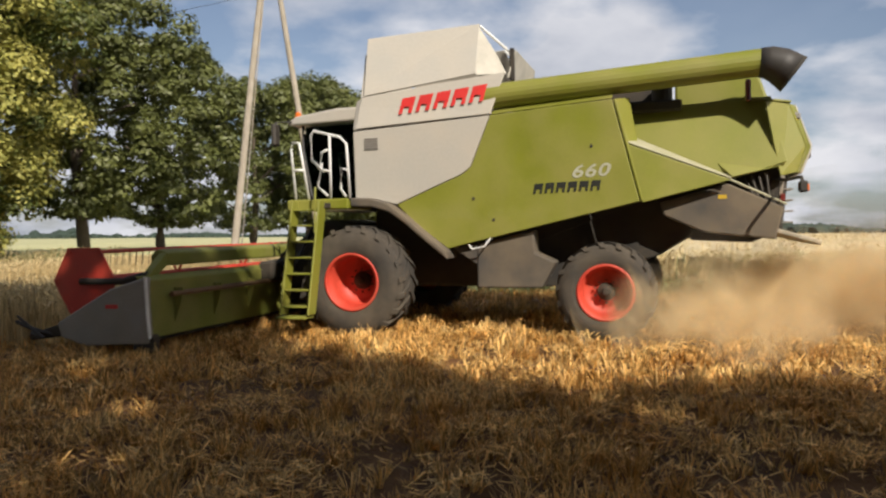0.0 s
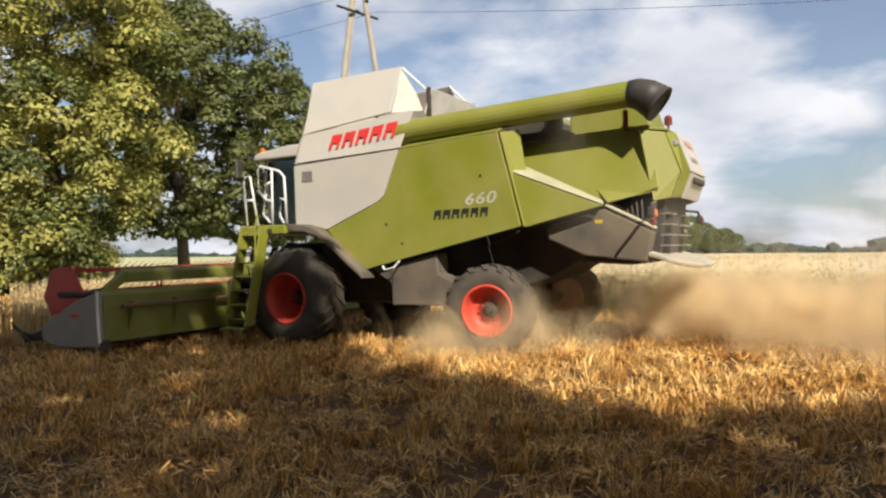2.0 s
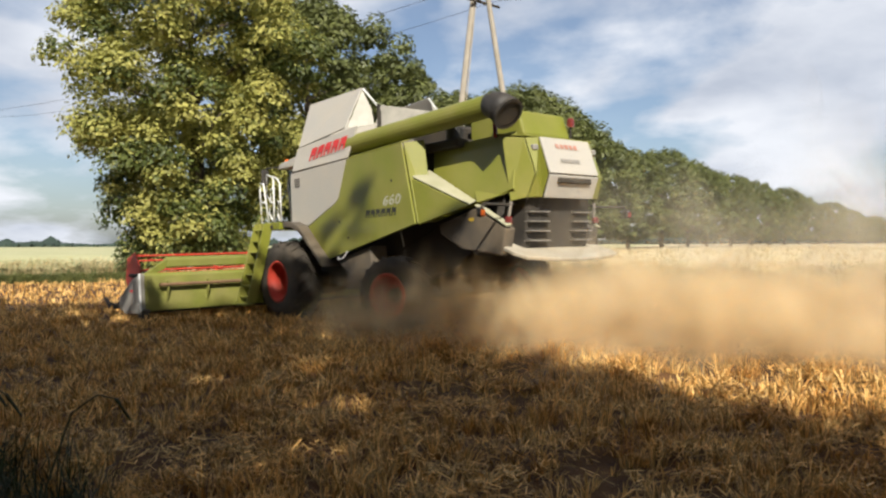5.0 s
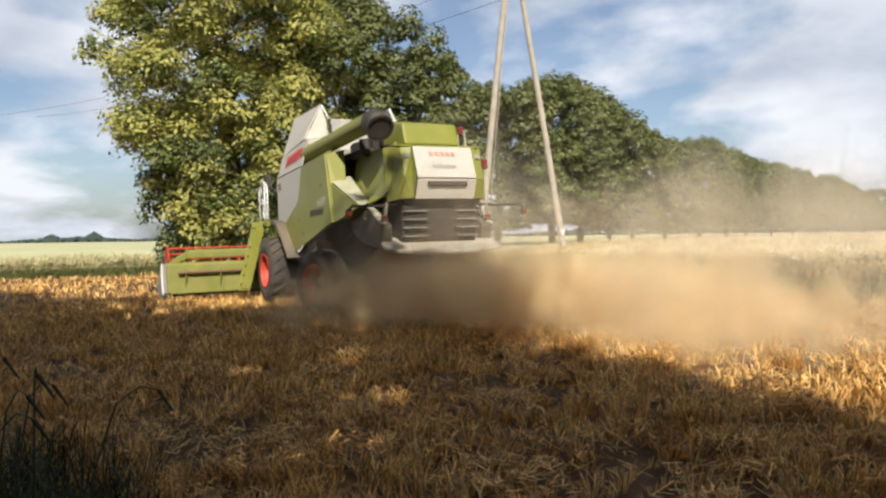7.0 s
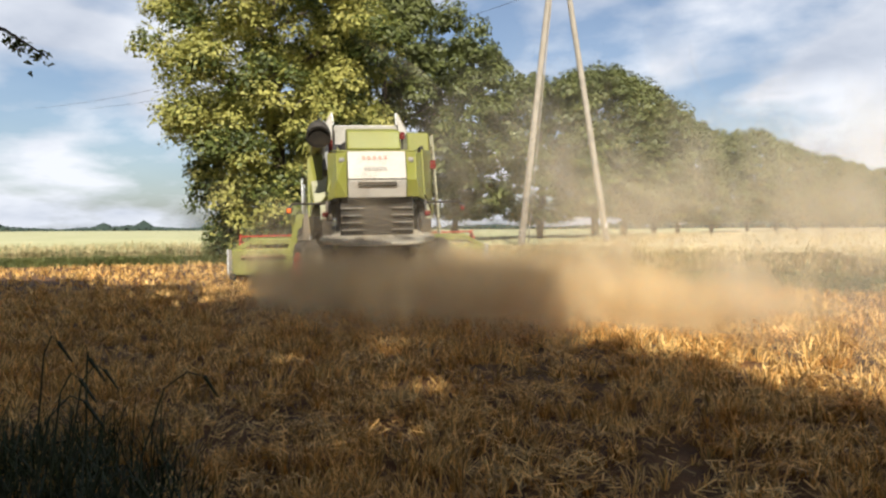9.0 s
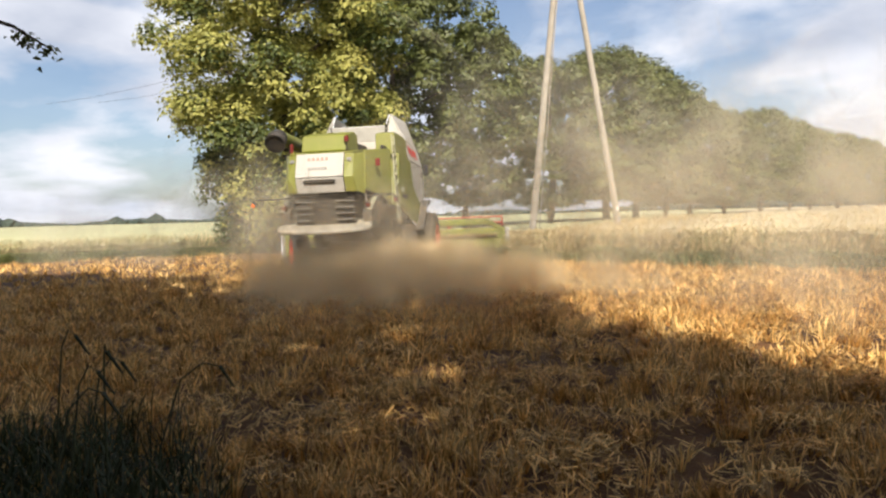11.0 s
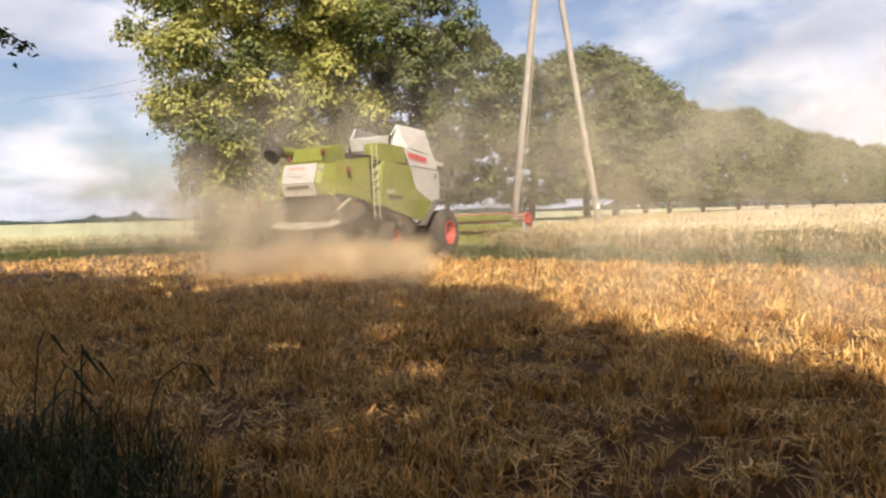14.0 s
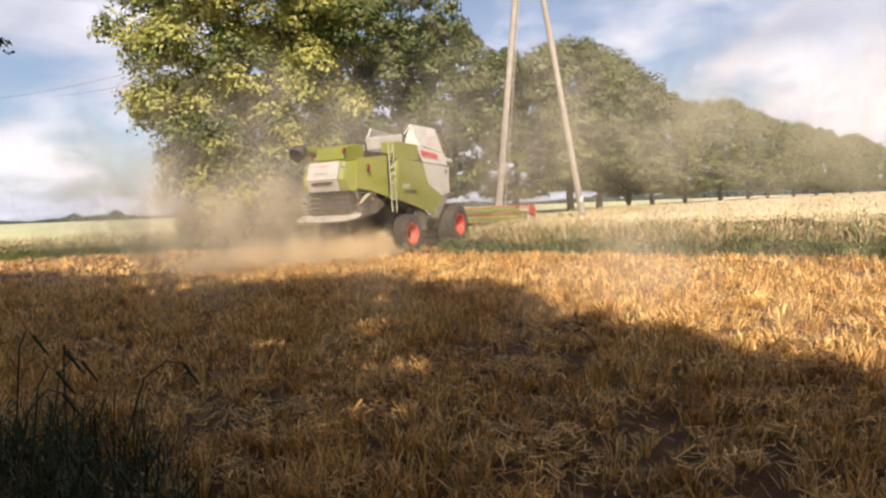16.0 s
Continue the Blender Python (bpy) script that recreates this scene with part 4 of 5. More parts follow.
        # under-panels behind the front wheel
        part("tool_box", prism([(-2.05, 1.50), (-3.0, 1.72), (-3.02, 1.35), (-3.35, 1.2), (-3.12, 0.78), (-2.05, 0.78)], y - 0.5 * s, y - 0.08 * s, 0.03), M_GREY, H, "grey plastic box behind the front wheel")
        part("under_panel", sheet([(-1.62, y - 0.1 * s, 1.45), (-2.06, y - 0.1 * s, 1.5), (-2.06, y - 0.1 * s, 1.16)], 0.05), M_GREY, H)
        part("grab_bar", tube([(-1.95, y + 0.05 * s, 1.5), (-2.02, y + 0.09 * s, 1.43), (-2.22, y + 0.09 * s, 1.47), (-2.32, y + 0.05 * s, 1.6)], 0.016, 6), M_RAIL, H)
        part("grille", box(-0.4, -0.14, y + 0.045 * s, y + 0.062 * s, 3.13, 3.34, 0.005), M_SHIELD, H, "small grey air grille")
        for k in range(5):
            part("slat", box(-0.39, -0.15, y + 0.058 * s, y + 0.068 * s, 3.15 + 0.04 * k, 3.165 + 0.04 * k, 0), M_GREY, H)
        for bx, bz in ((-2.05, 2.25), (-2.38, 1.9), (-3.95, 3.0)):
            part("catch", tube([(bx, y + 0.04 * s, bz), (bx, y + 0.062 * s, bz)], 0.025, 8), M_DARK, H)
        strip_letters(H, "red_mark", -0.76, -2.30, 3.70, 3.98, -0.085, 5, 1.645, M_REDMARK, s, slant=0.07, lean=-0.21) if s > 0 else strip_letters(H, "red_mark", -2.30, -0.76, 3.83, 4.11, -0.085, 5, 1.645, M_REDMARK, s, slant=-0.07, lean=-0.21)
        strip_letters(H, "model_mark", -3.03, -4.10, 2.29, 2.45, 0.0 - 0.02, 6, y * s + 0.05, M_MARKDARK, s, slant=0.03, notch=True)
        number_mark(H, "660", -3.92, y * s + 0.05, 2.53, 0.27, s, M_MARKPALE, 0.03 * s)
        # the left flank is recessed, with a folded wedge and a lower ledge; the right one is flush
        if s > 0:
            flank = [(-4.40, 3.62), (-6.60, 3.70), (-6.78, 2.66), (-5.9, 2.42), (-4.75, 2.14)]
            part("rear_flank", sheet([(x, (0.90 + 0.26 * (3.66 - z)) * s, z) for x, z in (flank if s > 0 else flank[::-1])], 0.04), M_LIME, H, "lime green rear flank panel")
            wedge = [(-4.46, 1.56, 3.02), (-4.70, 1.57, 2.10), (-5.98, 1.46, 2.40)]
            part("wedge_panel", sheet([(px, py * s, pz) for px, py, pz in (wedge if s > 0 else wedge[::-1])], 0.03), M_LIME, H)
            slope = [(-4.46, 1.56, 3.03), (-5.98, 1.46, 2.41), (-5.9, 1.22, 2.48), (-4.5, 1.12, 3.16)]
            part("wedge_slope", sheet([(px, py * s, pz) for px, py, pz in (slope if s > 0 else slope[::-1])], 0.03), M_LEDGE, H, "pale dusty sloping ledge")
            ledge = [(-5.75, 1.12, 2.74), (-6.74, 1.06, 2.86), (-6.76, 1.12, 2.62), (-6.0, 1.30, 2.46)]
            part("ledge", sheet([(px, py * s, pz) for px, py, pz in (ledge if s > 0 else ledge[::-1])], 0.03), M_LIME, H)
        else:
            flush = [(-5.12, -1.56, 3.78), (-6.52, -1.14, 3.66), (-6.70, -1.16, 2.56), (-5.95, -1.36, 2.44), (-5.12, -1.56, 2.20)]
            part("rear_flank", sheet(flush[::-1], 0.04), M_LIME, H, "lime green rear flank panel")
            part("ladder_recess", box(-5.12, -4.6, -1.36, -1.26, 2.12, 3.9, 0.02), M_DARK, H)
        # rear hood cheek
        cheek = [(-6.60, 1.10, 3.64), (-6.80, 1.12, 2.50), (-7.04, 0.96, 2.55), (-7.18, 0.90, 2.95), (-6.95, 0.90, 3.60)]
        part("hood_cheek", sheet([(px, py * s, pz) for px, py, pz in (cheek if s > 0 else cheek[::-1])], 0.03), M_LIME, H)
        cheek2 = [(-6.95, 0.90, 3.60), (-7.18, 0.90, 2.95), (-7.04, 0.96, 2.55), (-7.12, 0.68, 2.56), (-7.28, 0.68, 2.95), (-7.06, 0.68, 3.61)]
        part("hood_corner", sheet([(px, py * s, pz) for px, py, pz in (cheek2 if s > 0 else cheek2[::-1])], 0.03), M_LIME, H)
        part("hood_lamp", box(-7.14, -6.98, 0.8 * s - 0.07, 0.8 * s + 0.07, 3.36, 3.48, 0.03), M_SHIELD, H)
        # chopper side
        chop = [(-4.95, 2.10), (-5.95, 2.36), (-6.72, 1.98), (-6.6, 1.50), (-5.6, 1.62), (-5.0, 1.9)]
        part("chopper_side", prism(chop, 1.05 * s, 1.3 * s, 0.03), M_GREY, H, "dark grey chopper side cover")
        part("chopper_trim", sheet([(-5.96, 1.32 * s, 2.4), (-6.75, 1.32 * s, 2.0), (-6.75, 1.18 * s, 2.02), (-5.96, 1.18 * s, 2.42)], 0.03), M_LEDGE, H)
        part("sticker", box(-5.92, -5.8, 1.3 * s, 1.304 * s + 0.002 * s, 2.13, 2.19, 0), M_STICKER, H)
        arm = part("lamp_arm", tube([(-6.6, 0.9 * s, 2.42), (-6.75, 1.3 * s, 2.38), (-6.85, 1.95 * s, 2.38), (-6.86, 2.02 * s, 2.3)], 0.025, 8), M_DARK, H)
        part("marker_lamp", box(-6.92, -6.8, 1.97 * s, 2.09 * s, 2.16, 2.32, 0.025), M_BLACK, arm)
        part("lens", box(-6.935, -6.9, 1.98 * s, 2.08 * s, 2.17, 2.28, 0.015), M_ORANGE if s > 0 else M_REDLENS, arm, "orange marker lens" if s > 0 else "red marker lens")
        part("tail_lamp", box(-6.74, -6.66, 1.14 * s, 1.28 * s, 2.06, 2.18, 0.02), M_REDLENS, H, "red tail lamp")
        for k in range(4):
            part("hose", tube([(-6.2 - 0.1 * k, (0.95 + 0.05 * k) * s, 2.48), (-6.3 - 0.08 * k, (1.08 + 0.04 * k) * s, 2.2 - 0.05 * k), (-6.45 - 0.05 * k, (1.0 + 0.06 * k) * s, 1.9), (-6.6, (1.02 + 0.05 * k) * s, 1.62)], 0.018, 6), M_BLACK, H)
        part("side_frame", tube([(-6.72, 1.16 * s, 2.45), (-6.64, 1.2 * s, 1.9), (-6.6, 1.2 * s, 1.5)], 0.03, 6), M_STEEL, H)
    # rear face
    part("rear_door", sheet([(-7.06, 0.67, 3.61), (-7.06, -0.67, 3.61), (-7.29, -0.67, 2.96), (-7.29, 0.67, 2.96)][::-1], 0.04), M_WHITE, H, "off-white rear door with faint marks")
    part("rear_door_step", sheet([(-7.29, 0.67, 2.95), (-7.29, -0.67, 2.95), (-7.14, -0.67, 2.56), (-7.14, 0.67, 2.56)][::-1], 0.04), M_WHITE, H)
    part("handle_slot", box(-7.34, -7.25, -0.45, 0.45, 2.80, 2.90, 0.02), M_DARK, H)
    for i in range(5):
        part("rear_mark", sheet([(-7.155 - (3.52 - z) * 0.354, 0.30 - 0.125 * i + q, z) for q, z in ((-0.045, 3.43), (0.03, 3.43), (0.045, 3.51), (-0.03, 3.51))], 0.005, 0), M_FADED, H)
    for i in range(6):
        part("rear_mark", sheet([(-7.252 - (3.24 - z) * 0.354, 0.27 - 0.09 * i + q, z) for q, z in ((-0.035, 3.17), (0.035, 3.17), (0.035, 3.24), (-0.035, 3.24))], 0.005, 0), M_SHIELD, H)
    part("hood_top", sheet([(-6.3, 1.08, 3.70), (-6.3, -1.08, 3.70), (-7.0, -0.90, 3.62), (-7.0, 0.90, 3.62)][::-1], 0.04), M_LIME, H)
    part("engine_cover", prism([(-5.2, 3.6), (-5.2, 4.2), (-5.6, 4.28), (-6.45, 4.12), (-6.6, 3.66)], -0.62, 0.66, 0.04), M_LIME, H, "lime engine cover")
    part("engine_deck", box(-5.3, -2.6, -1.1, 1.1, 3.55, 3.72, 0.03), M_DARK, H)
    part("engine_block", box(-4.9, -3.5, -0.5, 0.75, 3.72, 4.05, 0.06), M_DARK, H)
    part("exhaust", tube([(-4.6, 0.4, 3.7), (-4.6, 0.4, 4.1), (-4.75, 0.4, 4.25)], 0.08, 10), M_STEEL, H)
    part("air_intake", tube([(-5.0, 0.9, 3.6), (-5.0, 0.9, 3.95)], 0.16, 14), M_BLACK, H)
    part("radiator_housing", prism([(-2.52, 3.66), (-2.6, 4.3), (-4.3, 4.36), (-4.55, 4.3), (-4.62, 3.66)], -1.58, -1.0, 0.04), M_LIME, H, "lime cooler housing on the right flank")
    # rear ladder on the right
    lad = part("rear_ladder", join(tube([(-4.85, -1.74, 1.62), (-4.75, -1.66, 3.0), (-4.68, -1.6, 4.2)], 0.022, 6), tube([(-5.2, -1.74, 1.62), (-5.1, -1.66, 3.0), (-5.03, -1.6, 4.2)], 0.022, 6)), M_LEDGE, H, "pale metal access ladder")
    for k in range(8):
        z = 1.8 + 0.3 * k
        u = (z - 1.72) / 2.58
        part("rung", box(-5.2 + 0.17 * u, -4.85 + 0.17 * u, -1.77 + 0.14 * u, -1.70 + 0.14 * u, z - 0.015, z + 0.015, 0.004), M_LEDGE, lad)
    part("rear_lamp", box(-6.28, -6.2, -1.5, -1.36, 3.2, 3.42, 0.02), M_REDLENS, H)
    # chopper and spreader
    part("chopper", prism([(-5.4, 2.5), (-6.85, 2.6), (-6.75, 1.62), (-6.3, 1.45), (-5.4, 1.5)], -0.86, 0.86, 0.04), M_DARK, H, "dark straw chopper housing")
    for k in range(4):
        for s in (-1, 1):
            part("chopper_vane", box(-6.9, -6.72, 0.6 * s - 0.26, 0.6 * s + 0.26, 1.74 + 0.17 * k, 1.765 + 0.17 * k, 0.005), M_STEEL, H)
    disc = [(-6.35, -1.15), (-6.9, -1.28), (-7.15, -1.2), (-7.3, -0.7), (-7.35, 0.0), (-7.3, 0.7), (-7.15, 1.2), (-6.9, 1.28), (-6.35, 1.15)]
    part("spreader_plate", sheet([(x, y * 1.05, 1.52 + 0.3 * (x + 6.85)) for x, y in disc[::-1]], 0.07, 0.02), M_SPREADER, H, "pale dusty chaff spreader plate")
    # unloading auger along the left flank
    part("auger_tube", tube([(-2.2, 1.40, 3.90), (-2.5, 1.39, 3.93), (-4.5, 1.35, 4.03), (-6.45, 1.32, 4.13)], 0.205, 20), M_LIME, H, "long lime unloading auger", smooth=False)
    for fcs in H.children[-1].data.polygons:
        fcs.use_smooth = len(fcs.vertices) == 4
    el = [(-6.40, 1.32, 4.127), (-6.53, 1.32, 4.115), (-6.67, 1.318, 4.06), (-6.84, 1.315, 3.93)]
    part("auger_spout", tube(el, 0.215, 24, 0.29), M_BLACK, H, "black rubber spout", smooth=True)
    part("spout_mouth", join(lathe([(-0.02, 0.24), (-0.02, 0.292), (0.03, 0.295), (0.03, 0.24)], 24), lathe([(0.006, 0.24), (0.006, 0.001)], 24)), M_DARK, H).matrix_basis = Matrix.Translation((-6.84, 1.315, 3.93)) @ Vector((-0.79, -0.01, -0.61)).to_track_quat("Y", "Z").to_matrix().to_4x4()
    part("auger_cradle", box(-6.3, -6.22, 1.0, 1.1, 3.6, 3.95, 0.03), M_REDLENS, H, "rust red auger cradle")
    part("beacon_post", tube([(-6.59, -0.65, 3.66), (-6.59, -0.65, 3.9)], 0.02, 6), M_DARK, H)
    part("beacon", lathe([(0, 0.001), (0, 0.07), (0.12, 0.07), (0.17, 0.04), (0.18, 0.001)], 14), M_REDLENS, H, "dusty red beacon").matrix_basis = Matrix.Translation((-6.59, -0.65, 3.9)) @ Matrix.Rotation(radians(90), 4, "X")
    # front and rear tank flaps
    part("tank_flap", sheet([(-0.05, 1.46, 4.07), (-0.05, -1.46, 4.07), (0.0, -1.09, 4.9), (0.0, 1.09, 4.9)][::-1], 0.035), M_WHITE, H, "front grain tank flap")
    part("tank_flap", sheet([(-2.5, 1.0, 4.30), (-2.5, -1.0, 4.30), (-2.62, -0.9, 4.78), (-2.62, 0.9, 4.78)], 0.03), M_CLOTH, H, "low rear grain tank flap")
    part("tank_bar", tube([(-2.04, -0.95, 5.22), (-2.5, -0.9, 4.78), (-2.5, 0.9, 4.78), (-2.04, 0.95, 5.22)], 0.025, 6), M_RAIL, H)
    part("tank_floor", box(-2.45, -0.05, -1.42, 1.42, 3.5, 4.05, 0.02), M_SHIELD, H)
    # cab
    part("cab_floor", box(-0.02, 1.2, -0.97, 0.97, 2.15, 2.24, 0.02), M_BLACK, H)
    part("cab_back", box(-0.04, 0.03, -0.97, 0.97, 2.2, 3.74, 0.02), M_BLACK, H)
    for s in (1, -1):
        pane = [(0.08, 2.3), (1.16, 2.26), (1.36, 3.28), (1.3, 3.7), (0.08, 3.7)]
        part("window_pane", sheet([(px, 0.975 * s, pz) for px, pz in (pane if s < 0 else pane[::-1])], 0.012, 0), M_PANE, H, "green tinted cab window").visible_shadow = False
    part("windscreen", sheet([(1.185, -0.93, 2.24), (1.185, 0.93, 2.24), (1.40, 0.93, 3.6), (1.40, -0.93, 3.6)], 0.012, 0), M_PANE, H, "green tinted windscreen").visible_shadow = False
    seat = part("driver_seat", join(box(0.2, 0.62, -0.26, 0.26, 2.55, 2.7, 0.05), box(0.12, 0.26, -0.25, 0.25, 2.68, 3.35, 0.06), box(0.3, 0.5, -0.15, 0.15, 2.24, 2.56, 0.03)), M_SEAT, H, "dark fabric seat")
    part("armrest", box(0.25, 0.65, -0.42, -0.3, 2.82, 2.9, 0.03), M_BLACK, seat)
    part("steering_column", tube([(0.92, 0, 2.24), (0.84, 0, 2.85)], 0.045, 8), M_BLACK, H)
    part("steering_wheel", tube([(0.8 + 0.06 * math.cos(a * math.pi / 8), 0.2 * math.sin(a * math.pi / 8), 2.9 + 0.17 * math.cos(a * math.pi / 8)) for a in range(17)], 0.016, 6), M_BLACK, H)
    part("monitor", box(0.78, 0.82, -0.6, -0.35, 2.95, 3.15, 0.01), M_BLACK, H)
    part("sun_blind", box(1.26, 1.33, -0.9, 0.9, 3.42, 3.7, 0.01), M_BLACK, H)
    part("door_handle", tube([(0.2, 1.0, 2.9), (0.2, 1.03, 2.92), (0.2, 1.03, 3.06), (0.2, 1.0, 3.08)], 0.014, 6), M_BLACK, H)
    part("cab_roof", prism([(-0.05, 3.74), (-0.02, 3.97), (0.6, 3.98), (1.42, 3.88), (1.6, 3.78), (1.56, 3.72)], -1.18, 1.18, 0.05), M_WHITE, H, "off-white cab roof")
    for s in (1, -1):
        part("cab_pillar", tube([(1.18, 0.98 * s, 2.2), (1.38, 0.99 * s, 3.3), (1.36, 0.99 * s, 3.76)], 0.035, 6), M_BLACK, H)
        part("cab_pillar", box(-0.02, 0.1, 0.94 * s, 1.02 * s, 2.2, 3.76, 0.02), M_BLACK, H)
        part("work_lamp", box(1.48, 1.62, s * 0.75 - 0.1, s * 0.75 + 0.1, 3.78, 3.9, 0.02), M_SHIELD, H)
        mir = part("mirror_arm", tube([(1.45, 1.1 * s, 3.8), (1.66, 1.45 * s, 3.75), (1.66, 1.5 * s, 3.3)], 0.02, 6), M_BLACK, H)
        part("mirror", box(1.60, 1.69, 1.4 * s, 1.6 * s, 3.32, 3.72, 0.03), M_BLACK, mir)
    part("beacon", lathe([(0, 0.001), (0, 0.06), (0.1, 0.06), (0.14, 0.03), (0.15, 0.001)], 12), M_ORANGE, H, "orange roof beacon").matrix_basis = Matrix.Translation((1.48, 0.95, 3.86)) @ Matrix.Rotation(radians(90), 4, "X")
    # platform, railing and steps on the left
    part("platform", box(0.04, 1.18, 0.95, 1.98, 2.14, 2.32, 0.02), M_LIME, H, "lime cab platform")
    part("platform_lamp", box(0.35, 0.55, 1.98, 2.0, 2.16, 2.25, 0.008), M_DARK, H)
    rails = [[(1.22, 1.7, 2.3), (1.3, 1.7, 3.15), (1.26, 1.7, 3.27), (1.14, 1.68, 3.27), (1.0, 1.62, 2.3)], [(1.27, 1.7, 2.8), (1.06, 1.66, 2.8)],
             [(0.62, 1.72, 2.75), (0.86, 1.72, 2.95), (0.88, 1.72, 3.36), (0.82, 1.72, 3.45), (0.3, 1.72, 3.32), (0.17, 1.72, 3.2), (0.12, 1.72, 2.3)], [(0.5, 1.72, 2.3), (0.5, 1.72, 3.38)],
             [(0.5, 1.72, 2.75), (0.72, 1.72, 2.8), (0.66, 1.72, 3.08), (0.54, 1.72, 3.12)], [(0.14, 1.72, 2.75), (0.28, 1.72, 2.8), (0.3, 1.72, 2.45), (0.2, 1.72, 2.32)], [(0.66, 1.72, 2.9), (0.76, 1.72, 2.5), (0.56, 1.72, 2.34)]]
    for r in [[(px * 0.93 - 0.1, py + 0.22, pz + 0.03) for px, py, pz in q] for q in rails]:
        part("railing", tube(r, 0.023, 8), M_RAIL, H, "white tubular railing", smooth=True)
    st = new("steps")
    st.parent = H
    for x in (0.5, 1.0):
        part("stringer", sheet([(x, 1.90, 2.30), (x, 2.16, 2.30), (x, 2.66, 0.42), (x, 2.40, 0.42)], 0.035), M_LIME, st)
    for k in range(7):
        u = k / 6.5
        part("tread_plate", box(0.54, 1.0, 1.94 + 0.46 * u, 2.16 + 0.46 * u, 2.12 - 1.72 * u, 2.15 - 1.72 * u, 0.008), M_LIME, st)
    part("hand_rail", tube([(0.5, 2.3, 1.75), (0.48, 2.3, 2.3), (0.52, 2.2, 2.5), (0.6, 2.05, 2.5)], 0.018, 6), M_LIME, st)
    part("bottom_step", box(0.5, 1.04, 2.42, 2.72, 0.36, 0.40, 0.01), M_LIME, st)
    # feeder house
    part("feeder_house", prism([(0.3, 1.9), (1.0, 2.0), (2.05, 1.35), (2.05, 0.4), (1.2, 0.6), (0.3, 1.0)], -0.8, 0.8, 0.03), M_DARK, H)
    part("hydraulic_hoses", join(*[tube([(1.2, 0.85 + 0.05 * k, 1.9), (1.55, 0.95 + 0.06 * k, 1.35 - 0.08 * k), (2.0, 1.0 + 0.1 * k, 1.25)], 0.022, 6) for k in range(4)]), M_BLACK, H)
    part("coupling", box(1.8, 2.08, 0.95, 1.5, 0.9, 1.25, 0.04), M_DARK, H)

    # wheels
    wheels = [tyre_wheel("front_wheel", H, 0.94, 0.47, 0.72, s, 20, 2.12, -0.05, 0.92, 0.5) for s in (1, -1)]
    rears = [tyre_wheel("rear_wheel", H, 0.76, 0.42, 0.52, s, 18, 1.98, -4.16, 0.75, 0.28) for s in (1, -1)]

    # cutting header
    K = new("cutting_header")
    K.parent = H
    W = 4.45
    part("back_wall", prism([(2.02, 0.28), (2.02, 1.12), (2.12, 1.18), (2.3, 1.18), (2.14, 1.0), (2.16, 0.3)], -W, W, 0.02), M_LIME_DARK, K, "dusty green header back wall")
    part("top_beam", prism([(2.2, 1.3), (2.2, 1.5), (2.36, 1.56), (2.5, 1.48), (2.5, 1.3)], -W + 0.6, W - 0.6, 0.03), M_LIME_DARK, K)
    for s in (1, -1):
        part("beam_slope", sheet([(2.2, (W - 0.6) * s, 1.5), (2.2, (W - 0.6) * s, 1.3), (2.1, (W - 0.02) * s, 1.02), (2.1, (W - 0.02) * s, 1.16)], 0.12), M_LIME_DARK, K)
        end = [(2.0, 1.18), (2.02, 0.95), (1.98, 0.22), (3.1, 0.16), (3.55, 0.28), (3.62, 0.5), (2.65, 1.0)]
        part("end_shield", prism(end, W * s, (W + 0.12) * s, 0.03), M_SHIELD, K, "grey plastic end shield")
        part("shield_edge", tube([(2.0, (W + 0.13) * s, 1.18), (1.98, (W + 0.13) * s, 0.6), (1.96, (W + 0.12) * s, 0.3)], 0.025, 6), M_RAIL, K)
        part("shield_mark", box(2.5, 2.72, (W + 0.118) * s, (W + 0.124) * s, 0.72, 0.78, 0), M_REDMARK, K)
        part("skid", box(1.95, 2.3, (W - 0.1) * s, (W + 0.1) * s, 0.08, 0.34, 0.03), M_DARK, K)
        part("divider", prism([(3.5, 0.3), (3.6, 0.48), (4.2, 0.3), (4.15, 0.22)], (W + 0.02) * s, (W + 0.1) * s, 0.02), M_DARK, K)
        part("divider_tip", join(tube([(3.7, (W + 0.06) * s, 0.3), (4.0, (W + 0.22) * s, 0.42), (4.3, (W + 0.2) * s, 0.52)], 0.03, 6), tube([(4.0, (W + 0.2) * s, 0.35), (3.7, (W + 0.3) * s, 0.3), (4.15, (W + 0.32) * s, 0.62)], 0.04, 6, 0.02)), M_BLACK, K)
        part("reel_arm", tube([(2.15, (W - 0.1) * s, 1.2), (2.6, (W - 0.1) * s, 1.1), (3.36, (W - 0.1) * s, 1.1)], 0.05, 8), M_DARK, K)
    part("header_floor", prism([(2.1, 0.22), (3.3, 0.18), (3.3, 0.24), (2.1, 0.32)], -W, W, 0.01), M_DARK, K)
    part("cutter_bar", box(3.3, 3.4, -W, W, 0.18, 0.22, 0.005), M_STEEL, K)
    part("intake_auger", tube([(2.55, -W + 0.1, 0.62), (2.55, W - 0.1, 0.62)], 0.2, 16), M_SHIELD, K)
    for i in range(9):
        y = -W + 0.5 + i * (2 * W - 1.0) / 8
        part("gusset_plate", sheet([(2.02, y, 0.98), (1.86, y, 0.98), (1.9, y, 0.75), (2.02, y, 0.45)], 0.03, 0.004), M_LIME_DARK, K)
    part("tube_rail", tube([(1.9, -W + 0.3, 0.9), (1.9, W - 0.3, 0.9)], 0.04, 8), M_RUST, K)
    reel = new("reel")
    reel.parent = K
    reel.location = (3.36, 0, 1.1)
